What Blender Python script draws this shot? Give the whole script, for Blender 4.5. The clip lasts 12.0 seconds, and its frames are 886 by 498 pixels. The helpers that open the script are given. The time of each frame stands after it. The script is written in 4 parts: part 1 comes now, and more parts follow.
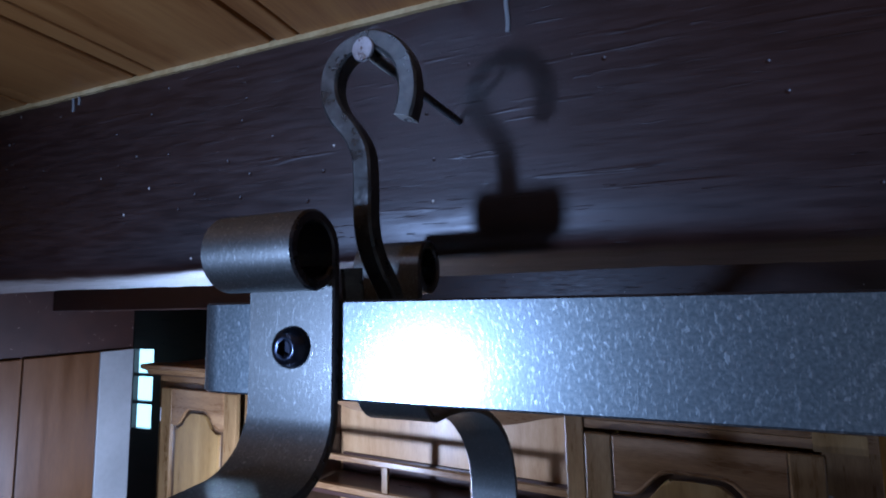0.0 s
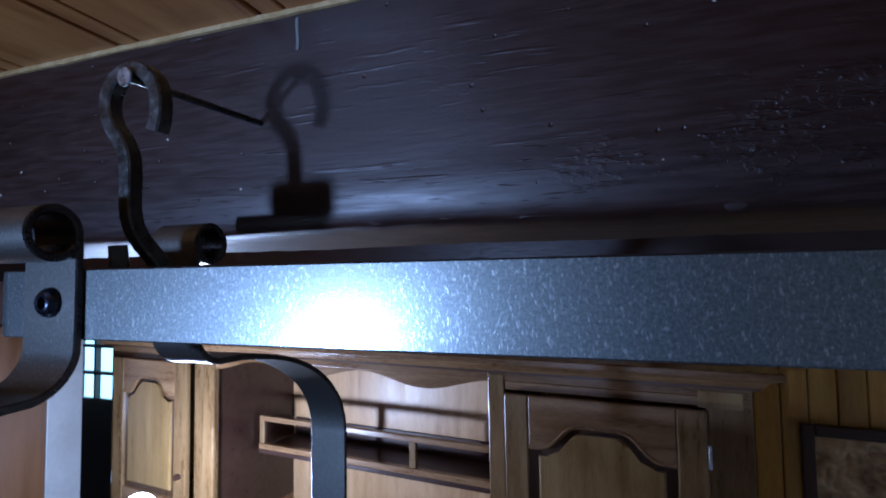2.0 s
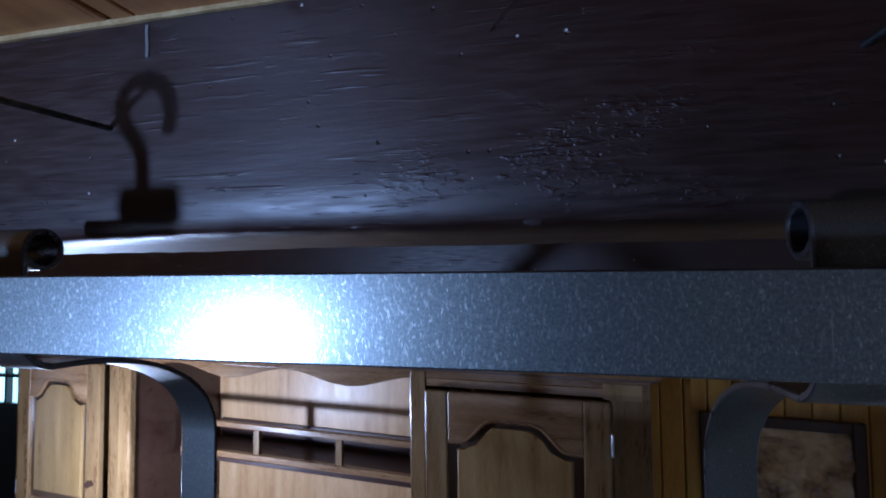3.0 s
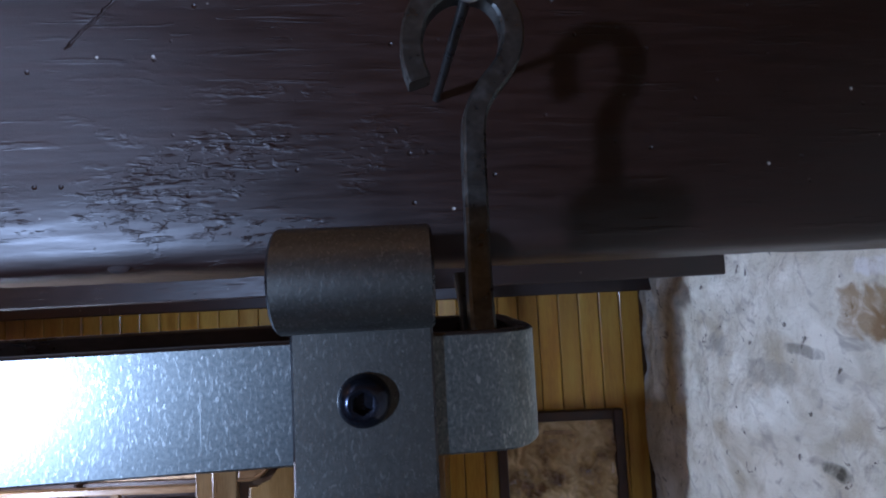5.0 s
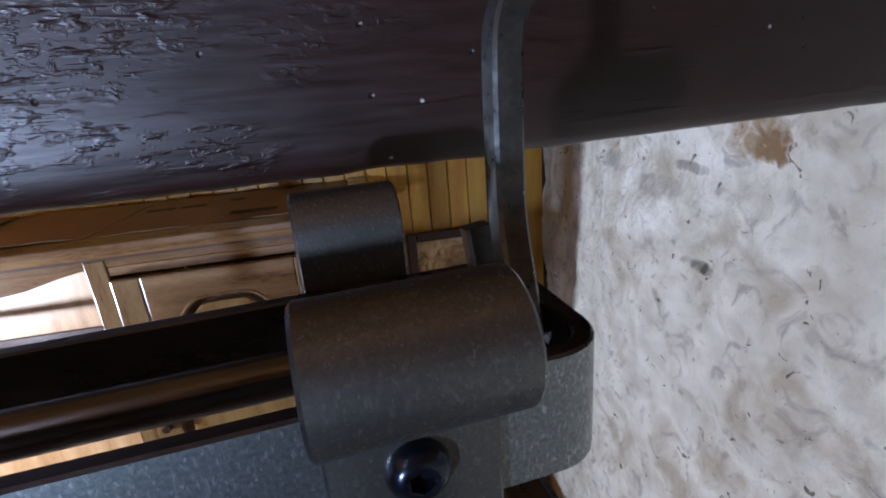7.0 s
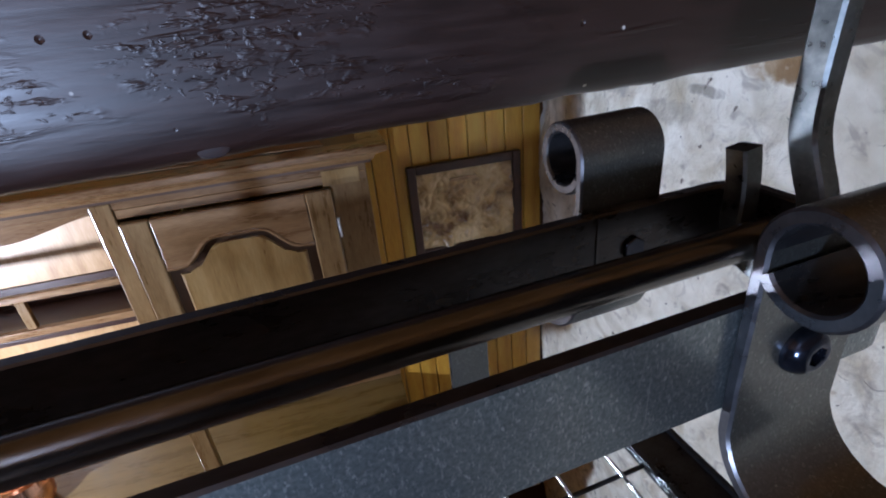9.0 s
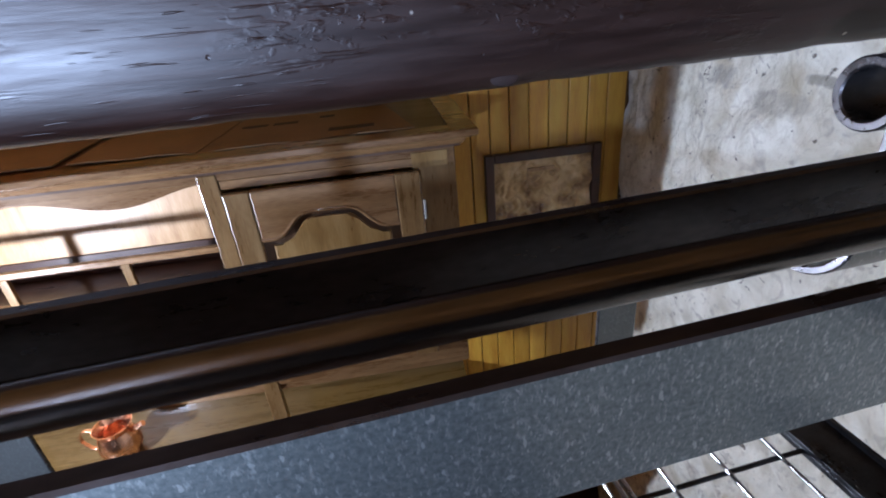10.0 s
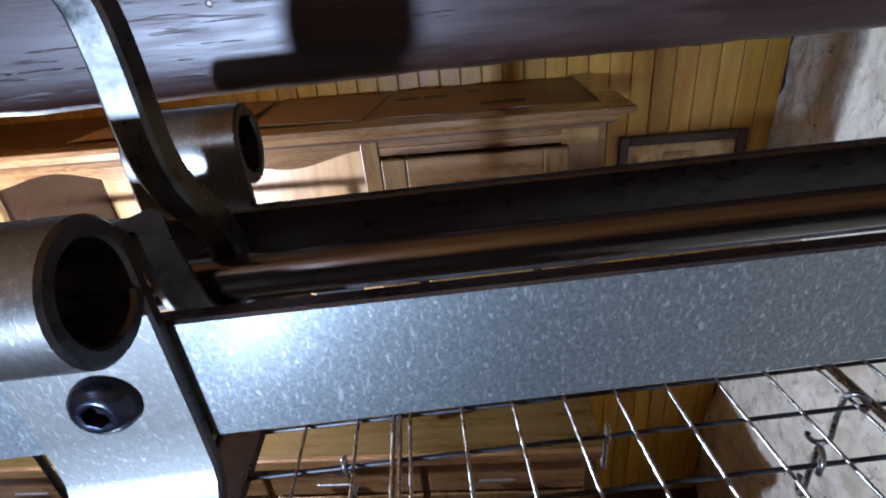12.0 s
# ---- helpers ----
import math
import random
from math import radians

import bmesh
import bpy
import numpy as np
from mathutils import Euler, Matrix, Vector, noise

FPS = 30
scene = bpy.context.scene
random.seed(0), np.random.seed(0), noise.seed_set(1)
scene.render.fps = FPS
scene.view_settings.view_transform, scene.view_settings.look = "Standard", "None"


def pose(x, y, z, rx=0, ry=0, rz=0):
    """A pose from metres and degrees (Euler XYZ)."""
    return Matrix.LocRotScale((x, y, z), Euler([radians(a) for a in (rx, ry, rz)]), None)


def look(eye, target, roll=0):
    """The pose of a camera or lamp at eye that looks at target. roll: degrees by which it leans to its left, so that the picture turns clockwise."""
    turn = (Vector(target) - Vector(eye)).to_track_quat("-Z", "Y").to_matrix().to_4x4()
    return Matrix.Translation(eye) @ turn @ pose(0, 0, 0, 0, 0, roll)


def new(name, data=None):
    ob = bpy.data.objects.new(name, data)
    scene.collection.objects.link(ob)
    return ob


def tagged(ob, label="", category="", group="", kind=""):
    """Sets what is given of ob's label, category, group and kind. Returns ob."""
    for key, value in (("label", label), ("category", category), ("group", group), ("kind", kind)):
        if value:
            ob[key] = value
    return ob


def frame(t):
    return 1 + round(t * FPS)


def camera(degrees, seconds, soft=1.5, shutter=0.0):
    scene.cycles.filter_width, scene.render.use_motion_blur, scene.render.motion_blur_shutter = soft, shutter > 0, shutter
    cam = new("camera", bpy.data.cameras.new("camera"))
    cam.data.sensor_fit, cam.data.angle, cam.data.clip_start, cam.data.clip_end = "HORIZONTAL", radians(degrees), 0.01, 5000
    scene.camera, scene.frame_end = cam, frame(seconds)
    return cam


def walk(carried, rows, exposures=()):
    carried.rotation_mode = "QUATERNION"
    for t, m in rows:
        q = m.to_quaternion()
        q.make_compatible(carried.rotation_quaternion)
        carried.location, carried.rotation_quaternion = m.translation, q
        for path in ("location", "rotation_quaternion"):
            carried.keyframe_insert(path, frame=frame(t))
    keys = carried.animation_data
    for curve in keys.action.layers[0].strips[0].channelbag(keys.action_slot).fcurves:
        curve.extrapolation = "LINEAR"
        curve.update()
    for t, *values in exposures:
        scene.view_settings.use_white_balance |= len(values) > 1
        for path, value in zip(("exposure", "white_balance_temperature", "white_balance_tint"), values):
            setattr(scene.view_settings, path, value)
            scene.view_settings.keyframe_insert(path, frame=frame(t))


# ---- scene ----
cam = camera(83.6, 12.0, soft=2.0)
# seconds, eye, target, roll
PATH = [
    (0, (-0.002, -0.029, 2.2), (-0.726, 1.823, 2.418), -1.0),
    (0.5, (0.023, -0.038, 2.199), (-0.679, 1.825, 2.391), -1.2),
    (1, (0.055, -0.045, 2.199), (-0.628, 1.828, 2.36), -0.6),
    (1.5, (0.093, -0.05, 2.198), (-0.606, 1.82, 2.323), 0.0),
    (2, (0.133, -0.05, 2.196), (-0.51, 1.841, 2.303), -0.9),
    (2.5, (0.168, -0.052, 2.198), (-0.393, 1.866, 2.293), -0.8),
    (4.5, (0.311, -0.03, 2.213), (0.328, 1.968, 2.316), -2.1),
    (5, (0.332, -0.025, 2.216), (0.498, 1.965, 2.336), -2.8),
    (5.5, (0.347, -0.02, 2.219), (0.631, 1.956, 2.345), -2.5),
    (6, (0.349, -0.016, 2.225), (0.708, 1.949, 2.32), -2.7),
    (6.5, (0.331, 0.011, 2.249), (0.746, 1.919, 1.819), -4.1),
    (6.7, (0.321, 0.018, 2.254), (0.766, 1.894, 1.712), -4.4),
    (8.3, (0.259, 0.036, 2.274), (0.891, 1.7, 1.362), -6.6),
    (8.5, (0.248, 0.037, 2.274), (0.867, 1.708, 1.365), -6.4),
    (9, (0.212, 0.042, 2.27), (0.762, 1.738, 1.363), -5.8),
    (9.5, (0.169, 0.045, 2.265), (0.633, 1.771, 1.369), -5.1),
    (10, (0.127, 0.051, 2.258), (0.486, 1.797, 1.35), -5.3),
    (10.5, (0.089, 0.05, 2.255), (0.331, 1.81, 1.338), -7.0),
    (11, (0.052, 0.045, 2.256), (0.223, 1.807, 1.325), -6.8),
    (11.5, (-0.002, 0.033, 2.256), (0.11, 1.801, 1.328), -5.9),
    (12, (-0.039, 0.026, 2.255), (0.006, 1.798, 1.327), -5.7),
]
# seconds, stops, kelvin, tint
EXPOSURES = [(0.0, 0.1, 4580, 19), (2.7, 0.12, 4580, 19), (4.5, 0.85, 4880, 17), (6.5, 1.55, 5480, 18), (8.5, 1.6, 5320, 16), (10.0, 1.65, 5400, 16), (12.0, 1.67, 5480, 16)]
walk(cam, [(t, look(eye, target, roll)) for t, eye, target, roll in PATH], EXPOSURES)

# ---- world and lights ----
world = bpy.data.worlds.new("world")
scene.world = world
world.use_nodes = True
wn = world.node_tree.nodes
sky = wn.new("ShaderNodeTexSky")
sky.sky_type, sky.sun_disc, sky.sun_elevation, sky.sun_rotation = "NISHITA", False, radians(35), radians(200)
world.node_tree.links.new(sky.outputs[0], wn["Background"].inputs[0])
wn["Background"].inputs[1].default_value = 0.1


def lamp(name, kind, energy, colour, m, size):
    data = bpy.data.lights.new(name, kind)
    data.energy, data.color = energy, colour
    if kind == "AREA":
        data.size = size
    else:
        data.shadow_soft_size = size
    ob = new(name, data)
    ob.matrix_world = m
    return ob


# a small torch beside the camera's way, and a lamp on a stand before the dresser
TORCH = (-0.382, -0.60, 2.06)
STAND = (-1.12, 1.00, 1.563)
torch = lamp("torch_light", "SPOT", 21.0, (0.70, 0.82, 1.0), look(TORCH, (-0.07, 0.226, 2.215)), 0.025)
torch.data.spot_size, torch.data.spot_blend = radians(76), 1.0
lamp("stand_light", "POINT", 23.0, (0.92, 0.96, 1.0), pose(*STAND), 0.03)


# ---- materials ----
def material(name, colours, rough=0.5, metal=0.0, scale=20.0, stretch=(1, 1, 1), fine=200.0, bump=0.3, depth=0.001,
             rough_var=0.15, coat=0.0, random_amount=0.0, detail=6.0, fine_mix=0.35):
    """Two scales of noise mix the colours; fine noise gives relief and uneven gloss."""
    m = bpy.data.materials.new(name)
    m.use_nodes = True
    n, l = m.node_tree.nodes, m.node_tree.links
    bsdf = n["Principled BSDF"]
    co = n.new("ShaderNodeTexCoord")
    mp = n.new("ShaderNodeMapping")
    mp.inputs["Scale"].default_value = stretch
    l.new(co.outputs["Object"], mp.inputs[0])
    info = n.new("ShaderNodeObjectInfo")
    shift = n.new("ShaderNodeVectorMath")
    shift.operation = "MULTIPLY_ADD"
    l.new(info.outputs["Random"], shift.inputs[0])
    shift.inputs[1].default_value = (3.1, 5.7, 7.3)
    l.new(mp.outputs[0], shift.inputs[2])
    big = n.new("ShaderNodeTexNoise")
    big.inputs["Scale"].default_value, big.inputs["Detail"].default_value = scale, detail
    l.new(shift.outputs[0], big.inputs["Vector"])
    small = n.new("ShaderNodeTexNoise")
    small.inputs["Scale"].default_value, small.inputs["Detail"].default_value = fine, 4
    l.new(shift.outputs[0], small.inputs["Vector"])
    mix = n.new("ShaderNodeMix")
    mix.inputs["Factor"].default_value = fine_mix
    l.new(big.outputs[0], mix.inputs["A"])
    l.new(small.outputs[0], mix.inputs["B"])
    ramp = n.new("ShaderNodeValToRGB")
    e = ramp.color_ramp.elements
    e[0].position, e[1].position = 0.34, 0.66
    e[0].color, e[1].color = (*colours[0], 1), (*colours[-1], 1)
    if len(colours) > 2:
        e.new(0.5).color = (*colours[1], 1)
    l.new(mix.outputs["Result"], ramp.inputs[0])
    out = ramp.outputs[0]
    if random_amount:
        hsv = n.new("ShaderNodeHueSaturation")
        mr = n.new("ShaderNodeMapRange")
        mr.inputs["To Min"].default_value, mr.inputs["To Max"].default_value = 1 - random_amount, 1 + random_amount
        l.new(info.outputs["Random"], mr.inputs[0])
        l.new(mr.outputs[0], hsv.inputs["Value"])
        l.new(out, hsv.inputs["Color"])
        out = hsv.outputs[0]
    l.new(out, bsdf.inputs["Base Color"])
    rr = n.new("ShaderNodeMapRange")
    rr.inputs["From Min"].default_value, rr.inputs["From Max"].default_value = 0.3, 0.7
    rr.inputs["To Min"].default_value, rr.inputs["To Max"].default_value = max(0.03, rough - rough_var), min(1, rough + rough_var)
    l.new(mix.outputs["Result"], rr.inputs[0])
    l.new(rr.outputs[0], bsdf.inputs["Roughness"])
    bsdf.inputs["Metallic"].default_value = metal
    bsdf.inputs["Coat Weight"].default_value = coat
    bsdf.inputs["Coat Roughness"].default_value = 0.12
    if bump:
        b = n.new("ShaderNodeBump")
        b.inputs["Strength"].default_value, b.inputs["Distance"].default_value = bump, depth
        l.new(mix.outputs["Result"], b.inputs["Height"])
        l.new(b.outputs[0], bsdf.inputs["Normal"])
    return m


def glow(name, colour, strength):
    m = bpy.data.materials.new(name)
    m.use_nodes = True
    b = m.node_tree.nodes["Principled BSDF"]
    b.inputs["Base Color"].default_value = (*colour, 1)
    b.inputs["Emission Color"].default_value = (*colour, 1)
    b.inputs["Emission Strength"].default_value = strength
    return m


def galvanised(name, dark, pale, fleck_colour, rough):
    """Zinc-coated steel: soft mottling, short bright flecks and hair scratches."""
    m = bpy.data.materials.new(name)
    m.use_nodes = True
    n, l = m.node_tree.nodes, m.node_tree.links
    bsdf = n["Principled BSDF"]
    co = n.new("ShaderNodeTexCoord")

    def noise_at(stretch, scale, detail, turn=0.0):
        mp = n.new("ShaderNodeMapping")
        mp.inputs["Scale"].default_value = stretch
        mp.inputs["Rotation"].default_value = (0, turn, 0)
        l.new(co.outputs["Object"], mp.inputs[0])
        t = n.new("ShaderNodeTexNoise")
        t.inputs["Scale"].default_value, t.inputs["Detail"].default_value = scale, detail
        l.new(mp.outputs[0], t.inputs["Vector"])
        return t.outputs[0]

    def ranged(src, a, b, c=0.0, d=1.0):
        r = n.new("ShaderNodeMapRange")
        r.inputs[1].default_value, r.inputs[2].default_value, r.inputs[3].default_value, r.inputs[4].default_value = a, b, c, d
        l.new(src, r.inputs[0])
        return r.outputs[0]

    def larger(a, b):
        r = n.new("ShaderNodeMath")
        r.operation = "MAXIMUM"
        l.new(a, r.inputs[0])
        l.new(b, r.inputs[1])
        return r.outputs[0]

    mottle = noise_at((1, 1, 1), 900, 4)
    worn = noise_at((1, 1, 1), 22, 3)
    fleck = ranged(noise_at((1, 1, 0.45), 1150, 2, 0.7), 0.58, 0.74, 0.0, 0.75)
    fleck = larger(fleck, ranged(noise_at((1, 1, 0.4), 1000, 2, -0.5), 0.59, 0.75, 0.0, 0.75))
    fleck = larger(fleck, ranged(noise_at((1, 1, 0.05), 620, 1, 0.45), 0.76, 0.80, 0.0, 0.6))
    fleck = larger(fleck, ranged(noise_at((1, 1, 0.6), 620, 2, 0.3), 0.655, 0.71, 0.0, 0.9))
    both = n.new("ShaderNodeMix")
    both.inputs["Factor"].default_value = 0.15
    l.new(mottle, both.inputs["A"])
    l.new(worn, both.inputs["B"])
    ramp = n.new("ShaderNodeValToRGB")
    e = ramp.color_ramp.elements
    e[0].position, e[1].position = 0.36, 0.66
    e[0].color, e[1].color = (*dark, 1), (*pale, 1)
    l.new(both.outputs["Result"], ramp.inputs[0])
    mix = n.new("ShaderNodeMix")
    mix.data_type = "RGBA"
    mix.inputs["B"].default_value = (*fleck_colour, 1)
    l.new(ramp.outputs[0], mix.inputs["A"])
    l.new(fleck, mix.inputs["Factor"])
    l.new(mix.outputs["Result"], bsdf.inputs["Base Color"])
    l.new(ranged(mottle, 0.35, 0.65, rough + 0.05, rough - 0.05), bsdf.inputs["Roughness"])
    bsdf.inputs["Metallic"].default_value = 0.93
    b = n.new("ShaderNodeBump")
    b.inputs["Strength"].default_value, b.inputs["Distance"].default_value = 0.1, 0.0002
    relief = n.new("ShaderNodeMath")
    relief.operation = "ADD"
    l.new(mottle, relief.inputs[0])
    l.new(fleck, relief.inputs[1])
    l.new(relief.outputs[0], b.inputs["Height"])
    l.new(b.outputs[0], bsdf.inputs["Normal"])
    # a second, duller lobe for the frosted part of the coating
    dull = n.new("ShaderNodeBsdfPrincipled")
    dull.inputs["Metallic"].default_value, dull.inputs["Roughness"].default_value = 0.93, rough + 0.21
    l.new(mix.outputs["Result"], dull.inputs["Base Color"])
    l.new(b.outputs[0], dull.inputs["Normal"])
    blend = n.new("ShaderNodeMixShader")
    blend.inputs[0].default_value = 0.58
    l.new(bsdf.outputs[0], blend.inputs[1])
    l.new(dull.outputs[0], blend.inputs[2])
    l.new(blend.outputs[0], n["Material Output"].inputs["Surface"])
    return m


GALV = galvanised("galvanised_steel", (0.195, 0.222, 0.222), (0.33, 0.36, 0.35), (0.54, 0.57, 0.55), 0.20)
STEEL = galvanised("dull_steel", (0.165, 0.165, 0.148), (0.225, 0.226, 0.205), (0.31, 0.312, 0.285), 0.23)
SHADESTEEL = material("shaded_dark_steel", [(0.060, 0.057, 0.060), (0.082, 0.079, 0.083), (0.11, 0.105, 0.108)], 0.30, 0.85, 90, (0.4, 1, 1), 500, 0.05, 0.0002, 0.08)
DARKROD = material("dark_steel_rod", [(0.12, 0.11, 0.105), (0.16, 0.15, 0.14), (0.2, 0.19, 0.18)], 0.22, 0.95, 120, (0.3, 2, 2), 600, 0.12, 0.0002, 0.05)
IRON = material("black_iron", [(0.09, 0.093, 0.092), (0.11, 0.115, 0.11), (0.17, 0.17, 0.165)], 0.34, 0.88, 160, (1, 1, 1), 500, 0.2, 0.0004, 0.15)
BLUED = material("blued_bolt", [(0.03, 0.035, 0.05), (0.06, 0.065, 0.09)], 0.22, 0.9, 150, (1, 1, 1), 700, 0.15, 0.0002, 0.08)
ZINC = material("zinc_nail", [(0.35, 0.36, 0.38), (0.6, 0.61, 0.62)], 0.35, 0.9, 200, (1, 1, 1), 800, 0.3, 0.0002)
WIRE = material("bright_wire", [(0.22, 0.22, 0.22), (0.36, 0.36, 0.36)], 0.3, 0.95, 100, (1, 1, 1), 600, 0.1, 0.0002)
CEIL = material("pine_ceiling", [(0.25, 0.095, 0.020), (0.37, 0.158, 0.038), (0.44, 0.21, 0.055)], 0.35, 0, 9, (6, 0.5, 6), 90, 0.2, 0.001, 0.1)
HONEY = material("honey_wood", [(0.094, 0.050, 0.016), (0.158, 0.090, 0.033), (0.227, 0.141, 0.056)], 0.30, 0, 7, (5, 5, 0.6), 70, 0.15, 0.0008, 0.08, 0.35, 0.08)
HONEYX = material("honey_wood_rail", [(0.112, 0.055, 0.021), (0.184, 0.100, 0.041), (0.272, 0.161, 0.071)], 0.30, 0, 7, (0.6, 5, 5), 70, 0.15, 0.0008, 0.08, 0.35, 0.08)
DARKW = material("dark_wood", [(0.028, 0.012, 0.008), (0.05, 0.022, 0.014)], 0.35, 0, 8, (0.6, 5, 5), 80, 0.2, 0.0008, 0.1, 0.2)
TOPW = material("shaded_brown_top", [(0.05, 0.024, 0.012), (0.09, 0.045, 0.022)], 0.4, 0, 6, (0.6, 5, 5), 60, 0.15, 0.0008, 0.1)
WORK = material("worn_worktop", [(0.066, 0.040, 0.011), (0.10, 0.063, 0.020), (0.14, 0.092, 0.033)], 0.3, 0, 5, (0.5, 5, 5), 60, 0.15, 0.0008, 0.1, 0.3)
GROOVE = material("stained_shaded_groove", [(0.045, 0.022, 0.009), (0.08, 0.042, 0.018)], 0.35, 0, 8, (5, 5, 0.6), 70, 0.15, 0.0008, 0.1, 0.2)
PANELW = material("yellow_panel_wood", [(0.162, 0.089, 0.026), (0.230, 0.136, 0.043), (0.289, 0.183, 0.065)], 0.35, 0, 6, (5, 5, 0.5), 70, 0.15, 0.0008, 0.1, 0.25)
PALE = material("pale_wood", [(0.30, 0.16, 0.065), (0.42, 0.25, 0.11), (0.5, 0.32, 0.16)], 0.4, 0, 6, (5, 5, 0.5), 70, 0.15, 0.0008, 0.1)
BEAD = material("bead_board", [(0.44, 0.20, 0.022), (0.56, 0.30, 0.034), (0.64, 0.385, 0.055)], 0.38, 0, 6, (5, 5, 0.5), 60, 0.15, 0.0008, 0.1, 0.15, 0.14)
PANEL = material("brown_board", [(0.048, 0.019, 0.005), (0.080, 0.034, 0.008)], 0.4, 0, 6, (5, 5, 0.5), 60, 0.15, 0.0008, 0.1)
WHITE = material("white_paint", [(0.17, 0.17, 0.165), (0.22, 0.22, 0.215)], 0.5, 0, 5, (1, 1, 1), 60, 0.1, 0.001)
PLASTER = material("plain_plaster", [(0.5, 0.47, 0.42), (0.62, 0.59, 0.54)], 0.85, 0, 4, (1, 1, 1), 60, 0.3, 0.004)
COPPER = material("copper", [(0.78, 0.42, 0.27), (0.86, 0.52, 0.36)], 0.22, 1.0, 40, (1, 1, 1), 300, 0.15, 0.0005)
FRAME = material("picture_frame", [(0.035, 0.014, 0.008), (0.07, 0.03, 0.016)], 0.4, 0, 20, (1, 1, 1), 120, 0.3, 0.001)
DIMFLOOR = material("dim_floor", [(0.045, 0.02, 0.011), (0.075, 0.035, 0.02)], 0.5, 0, 8, (1, 1, 1), 60, 0.2, 0.002)
BLACKM = material("black_frame", [(0.025, 0.026, 0.028), (0.06, 0.062, 0.065)], 0.35, 0.6, 60, (1, 1, 1), 400, 0.25, 0.0005)


def beam_material():
    """Dark stained, varnished beam: long gouges, hacked grain in one stretch, pits and pale flecks."""
    m = bpy.data.materials.new("stained_beam")
    m.use_nodes = True
    n, l = m.node_tree.nodes, m.node_tree.links
    bsdf = n["Principled BSDF"]
    co = n.new("ShaderNodeTexCoord")

    def noise_at(stretch, scale, detail=6, distort=0.0):
        mp = n.new("ShaderNodeMapping")
        mp.inputs["Scale"].default_value = stretch
        l.new(co.outputs["Object"], mp.inputs[0])
        t = n.new("ShaderNodeTexNoise")
        t.inputs["Scale"].default_value, t.inputs["Detail"].default_value, t.inputs["Distortion"].default_value = scale, detail, distort
        l.new(mp.outputs[0], t.inputs["Vector"])
        return t.outputs[0]

    def ranged(src, a, b, c=0.0, d=1.0):
        r = n.new("ShaderNodeMapRange")
        r.inputs[1].default_value, r.inputs[2].default_value, r.inputs[3].default_value, r.inputs[4].default_value = a, b, c, d
        l.new(src, r.inputs[0])
        return r.outputs[0]

    def calc(op, a, b):
        r = n.new("ShaderNodeMath")
        r.operation = op
        for i, v in enumerate((a, b)):
            if isinstance(v, (int, float)):
                r.inputs[i].default_value = v
            else:
                l.new(v, r.inputs[i])
        return r.outputs[0]

    grain = noise_at((1, 9, 9), 30)
    stain = noise_at((0.6, 2, 2), 7, 4)
    gouge = ranged(noise_at((0.55, 6, 9), 22, 3, 0.4), 0.60, 0.70)
    hack = ranged(noise_at((0.65, 2.6, 2.4), 135, 3, 0.3), 0.53, 0.68)
    clump = ranged(noise_at((1.0, 2, 2.4), 16, 3, 0.5), 0.45, 0.60)
    # the hacked stretch of the beam
    sep = n.new("ShaderNodeSeparateXYZ")
    l.new(co.outputs["Object"], sep.inputs[0])
    dx = calc("DIVIDE", calc("SUBTRACT", sep.outputs[0], 0.228), 0.128)
    dz = calc("DIVIDE", calc("SUBTRACT", sep.outputs[2], 2.277), 0.054)
    rr = calc("ADD", calc("MULTIPLY", dx, dx), calc("MULTIPLY", dz, dz))
    rr = calc("ADD", rr, calc("MULTIPLY", calc("SUBTRACT", stain, 0.5), 3.0))
    mask = calc("MULTIPLY", ranged(rr, 1.3, 0.2), clump)
    height = calc("ADD", calc("MULTIPLY", grain, 0.22), calc("MULTIPLY", calc("MULTIPLY", gouge, clump), 0.4))
    height = calc("ADD", height, calc("MULTIPLY", calc("MULTIPLY", hack, mask), 0.72))
    scratch = ranged(noise_at((0.45, 6, 7), 85, 2, 0.2), 0.66, 0.73)
    height = calc("ADD", height, calc("MULTIPLY", calc("MULTIPLY", scratch, clump), 0.45))
    height = calc("ADD", height, calc("MULTIPLY", calc("MULTIPLY", ranged(noise_at((0.8, 1.4, 1.4), 260, 4, 0.5), 0.55, 0.66), calc("MULTIPLY", mask, clump)), 0.3))
    vor = n.new("ShaderNodeTexVoronoi")
    vor.inputs["Scale"].default_value = 75
    l.new(co.outputs["Object"], vor.inputs["Vector"])
    fleck = ranged(vor.outputs["Distance"], 0.085, 0.05)
    pick = n.new("ShaderNodeSeparateColor")
    l.new(vor.outputs["Color"], pick.inputs[0])
    fleck_w = calc("MULTIPLY", fleck, ranged(pick.outputs[0], 0.90, 0.92))
    pit = calc("MULTIPLY", ranged(vor.outputs["Distance"], 0.10, 0.0), ranged(pick.outputs[1], 0.88, 0.90))
    height = calc("SUBTRACT", height, calc("MULTIPLY", pit, 1.0))
    # a slanting crack high on the beam
    ux, uz = calc("SUBTRACT", sep.outputs[0], 0.1835), calc("SUBTRACT", sep.outputs[2], 2.3505)
    across = calc("ABSOLUTE", calc("ADD", calc("SUBTRACT", calc("MULTIPLY", ux, 0.735), calc("MULTIPLY", uz, 0.677)), calc("MULTIPLY", calc("SUBTRACT", grain, 0.5), 0.003)), 0)
    along = calc("ABSOLUTE", calc("ADD", calc("MULTIPLY", ux, 0.677), calc("MULTIPLY", uz, 0.735)), 0)
    crack = calc("MULTIPLY", ranged(across, 0.0009, 0.0004), ranged(along, 0.018, 0.014))
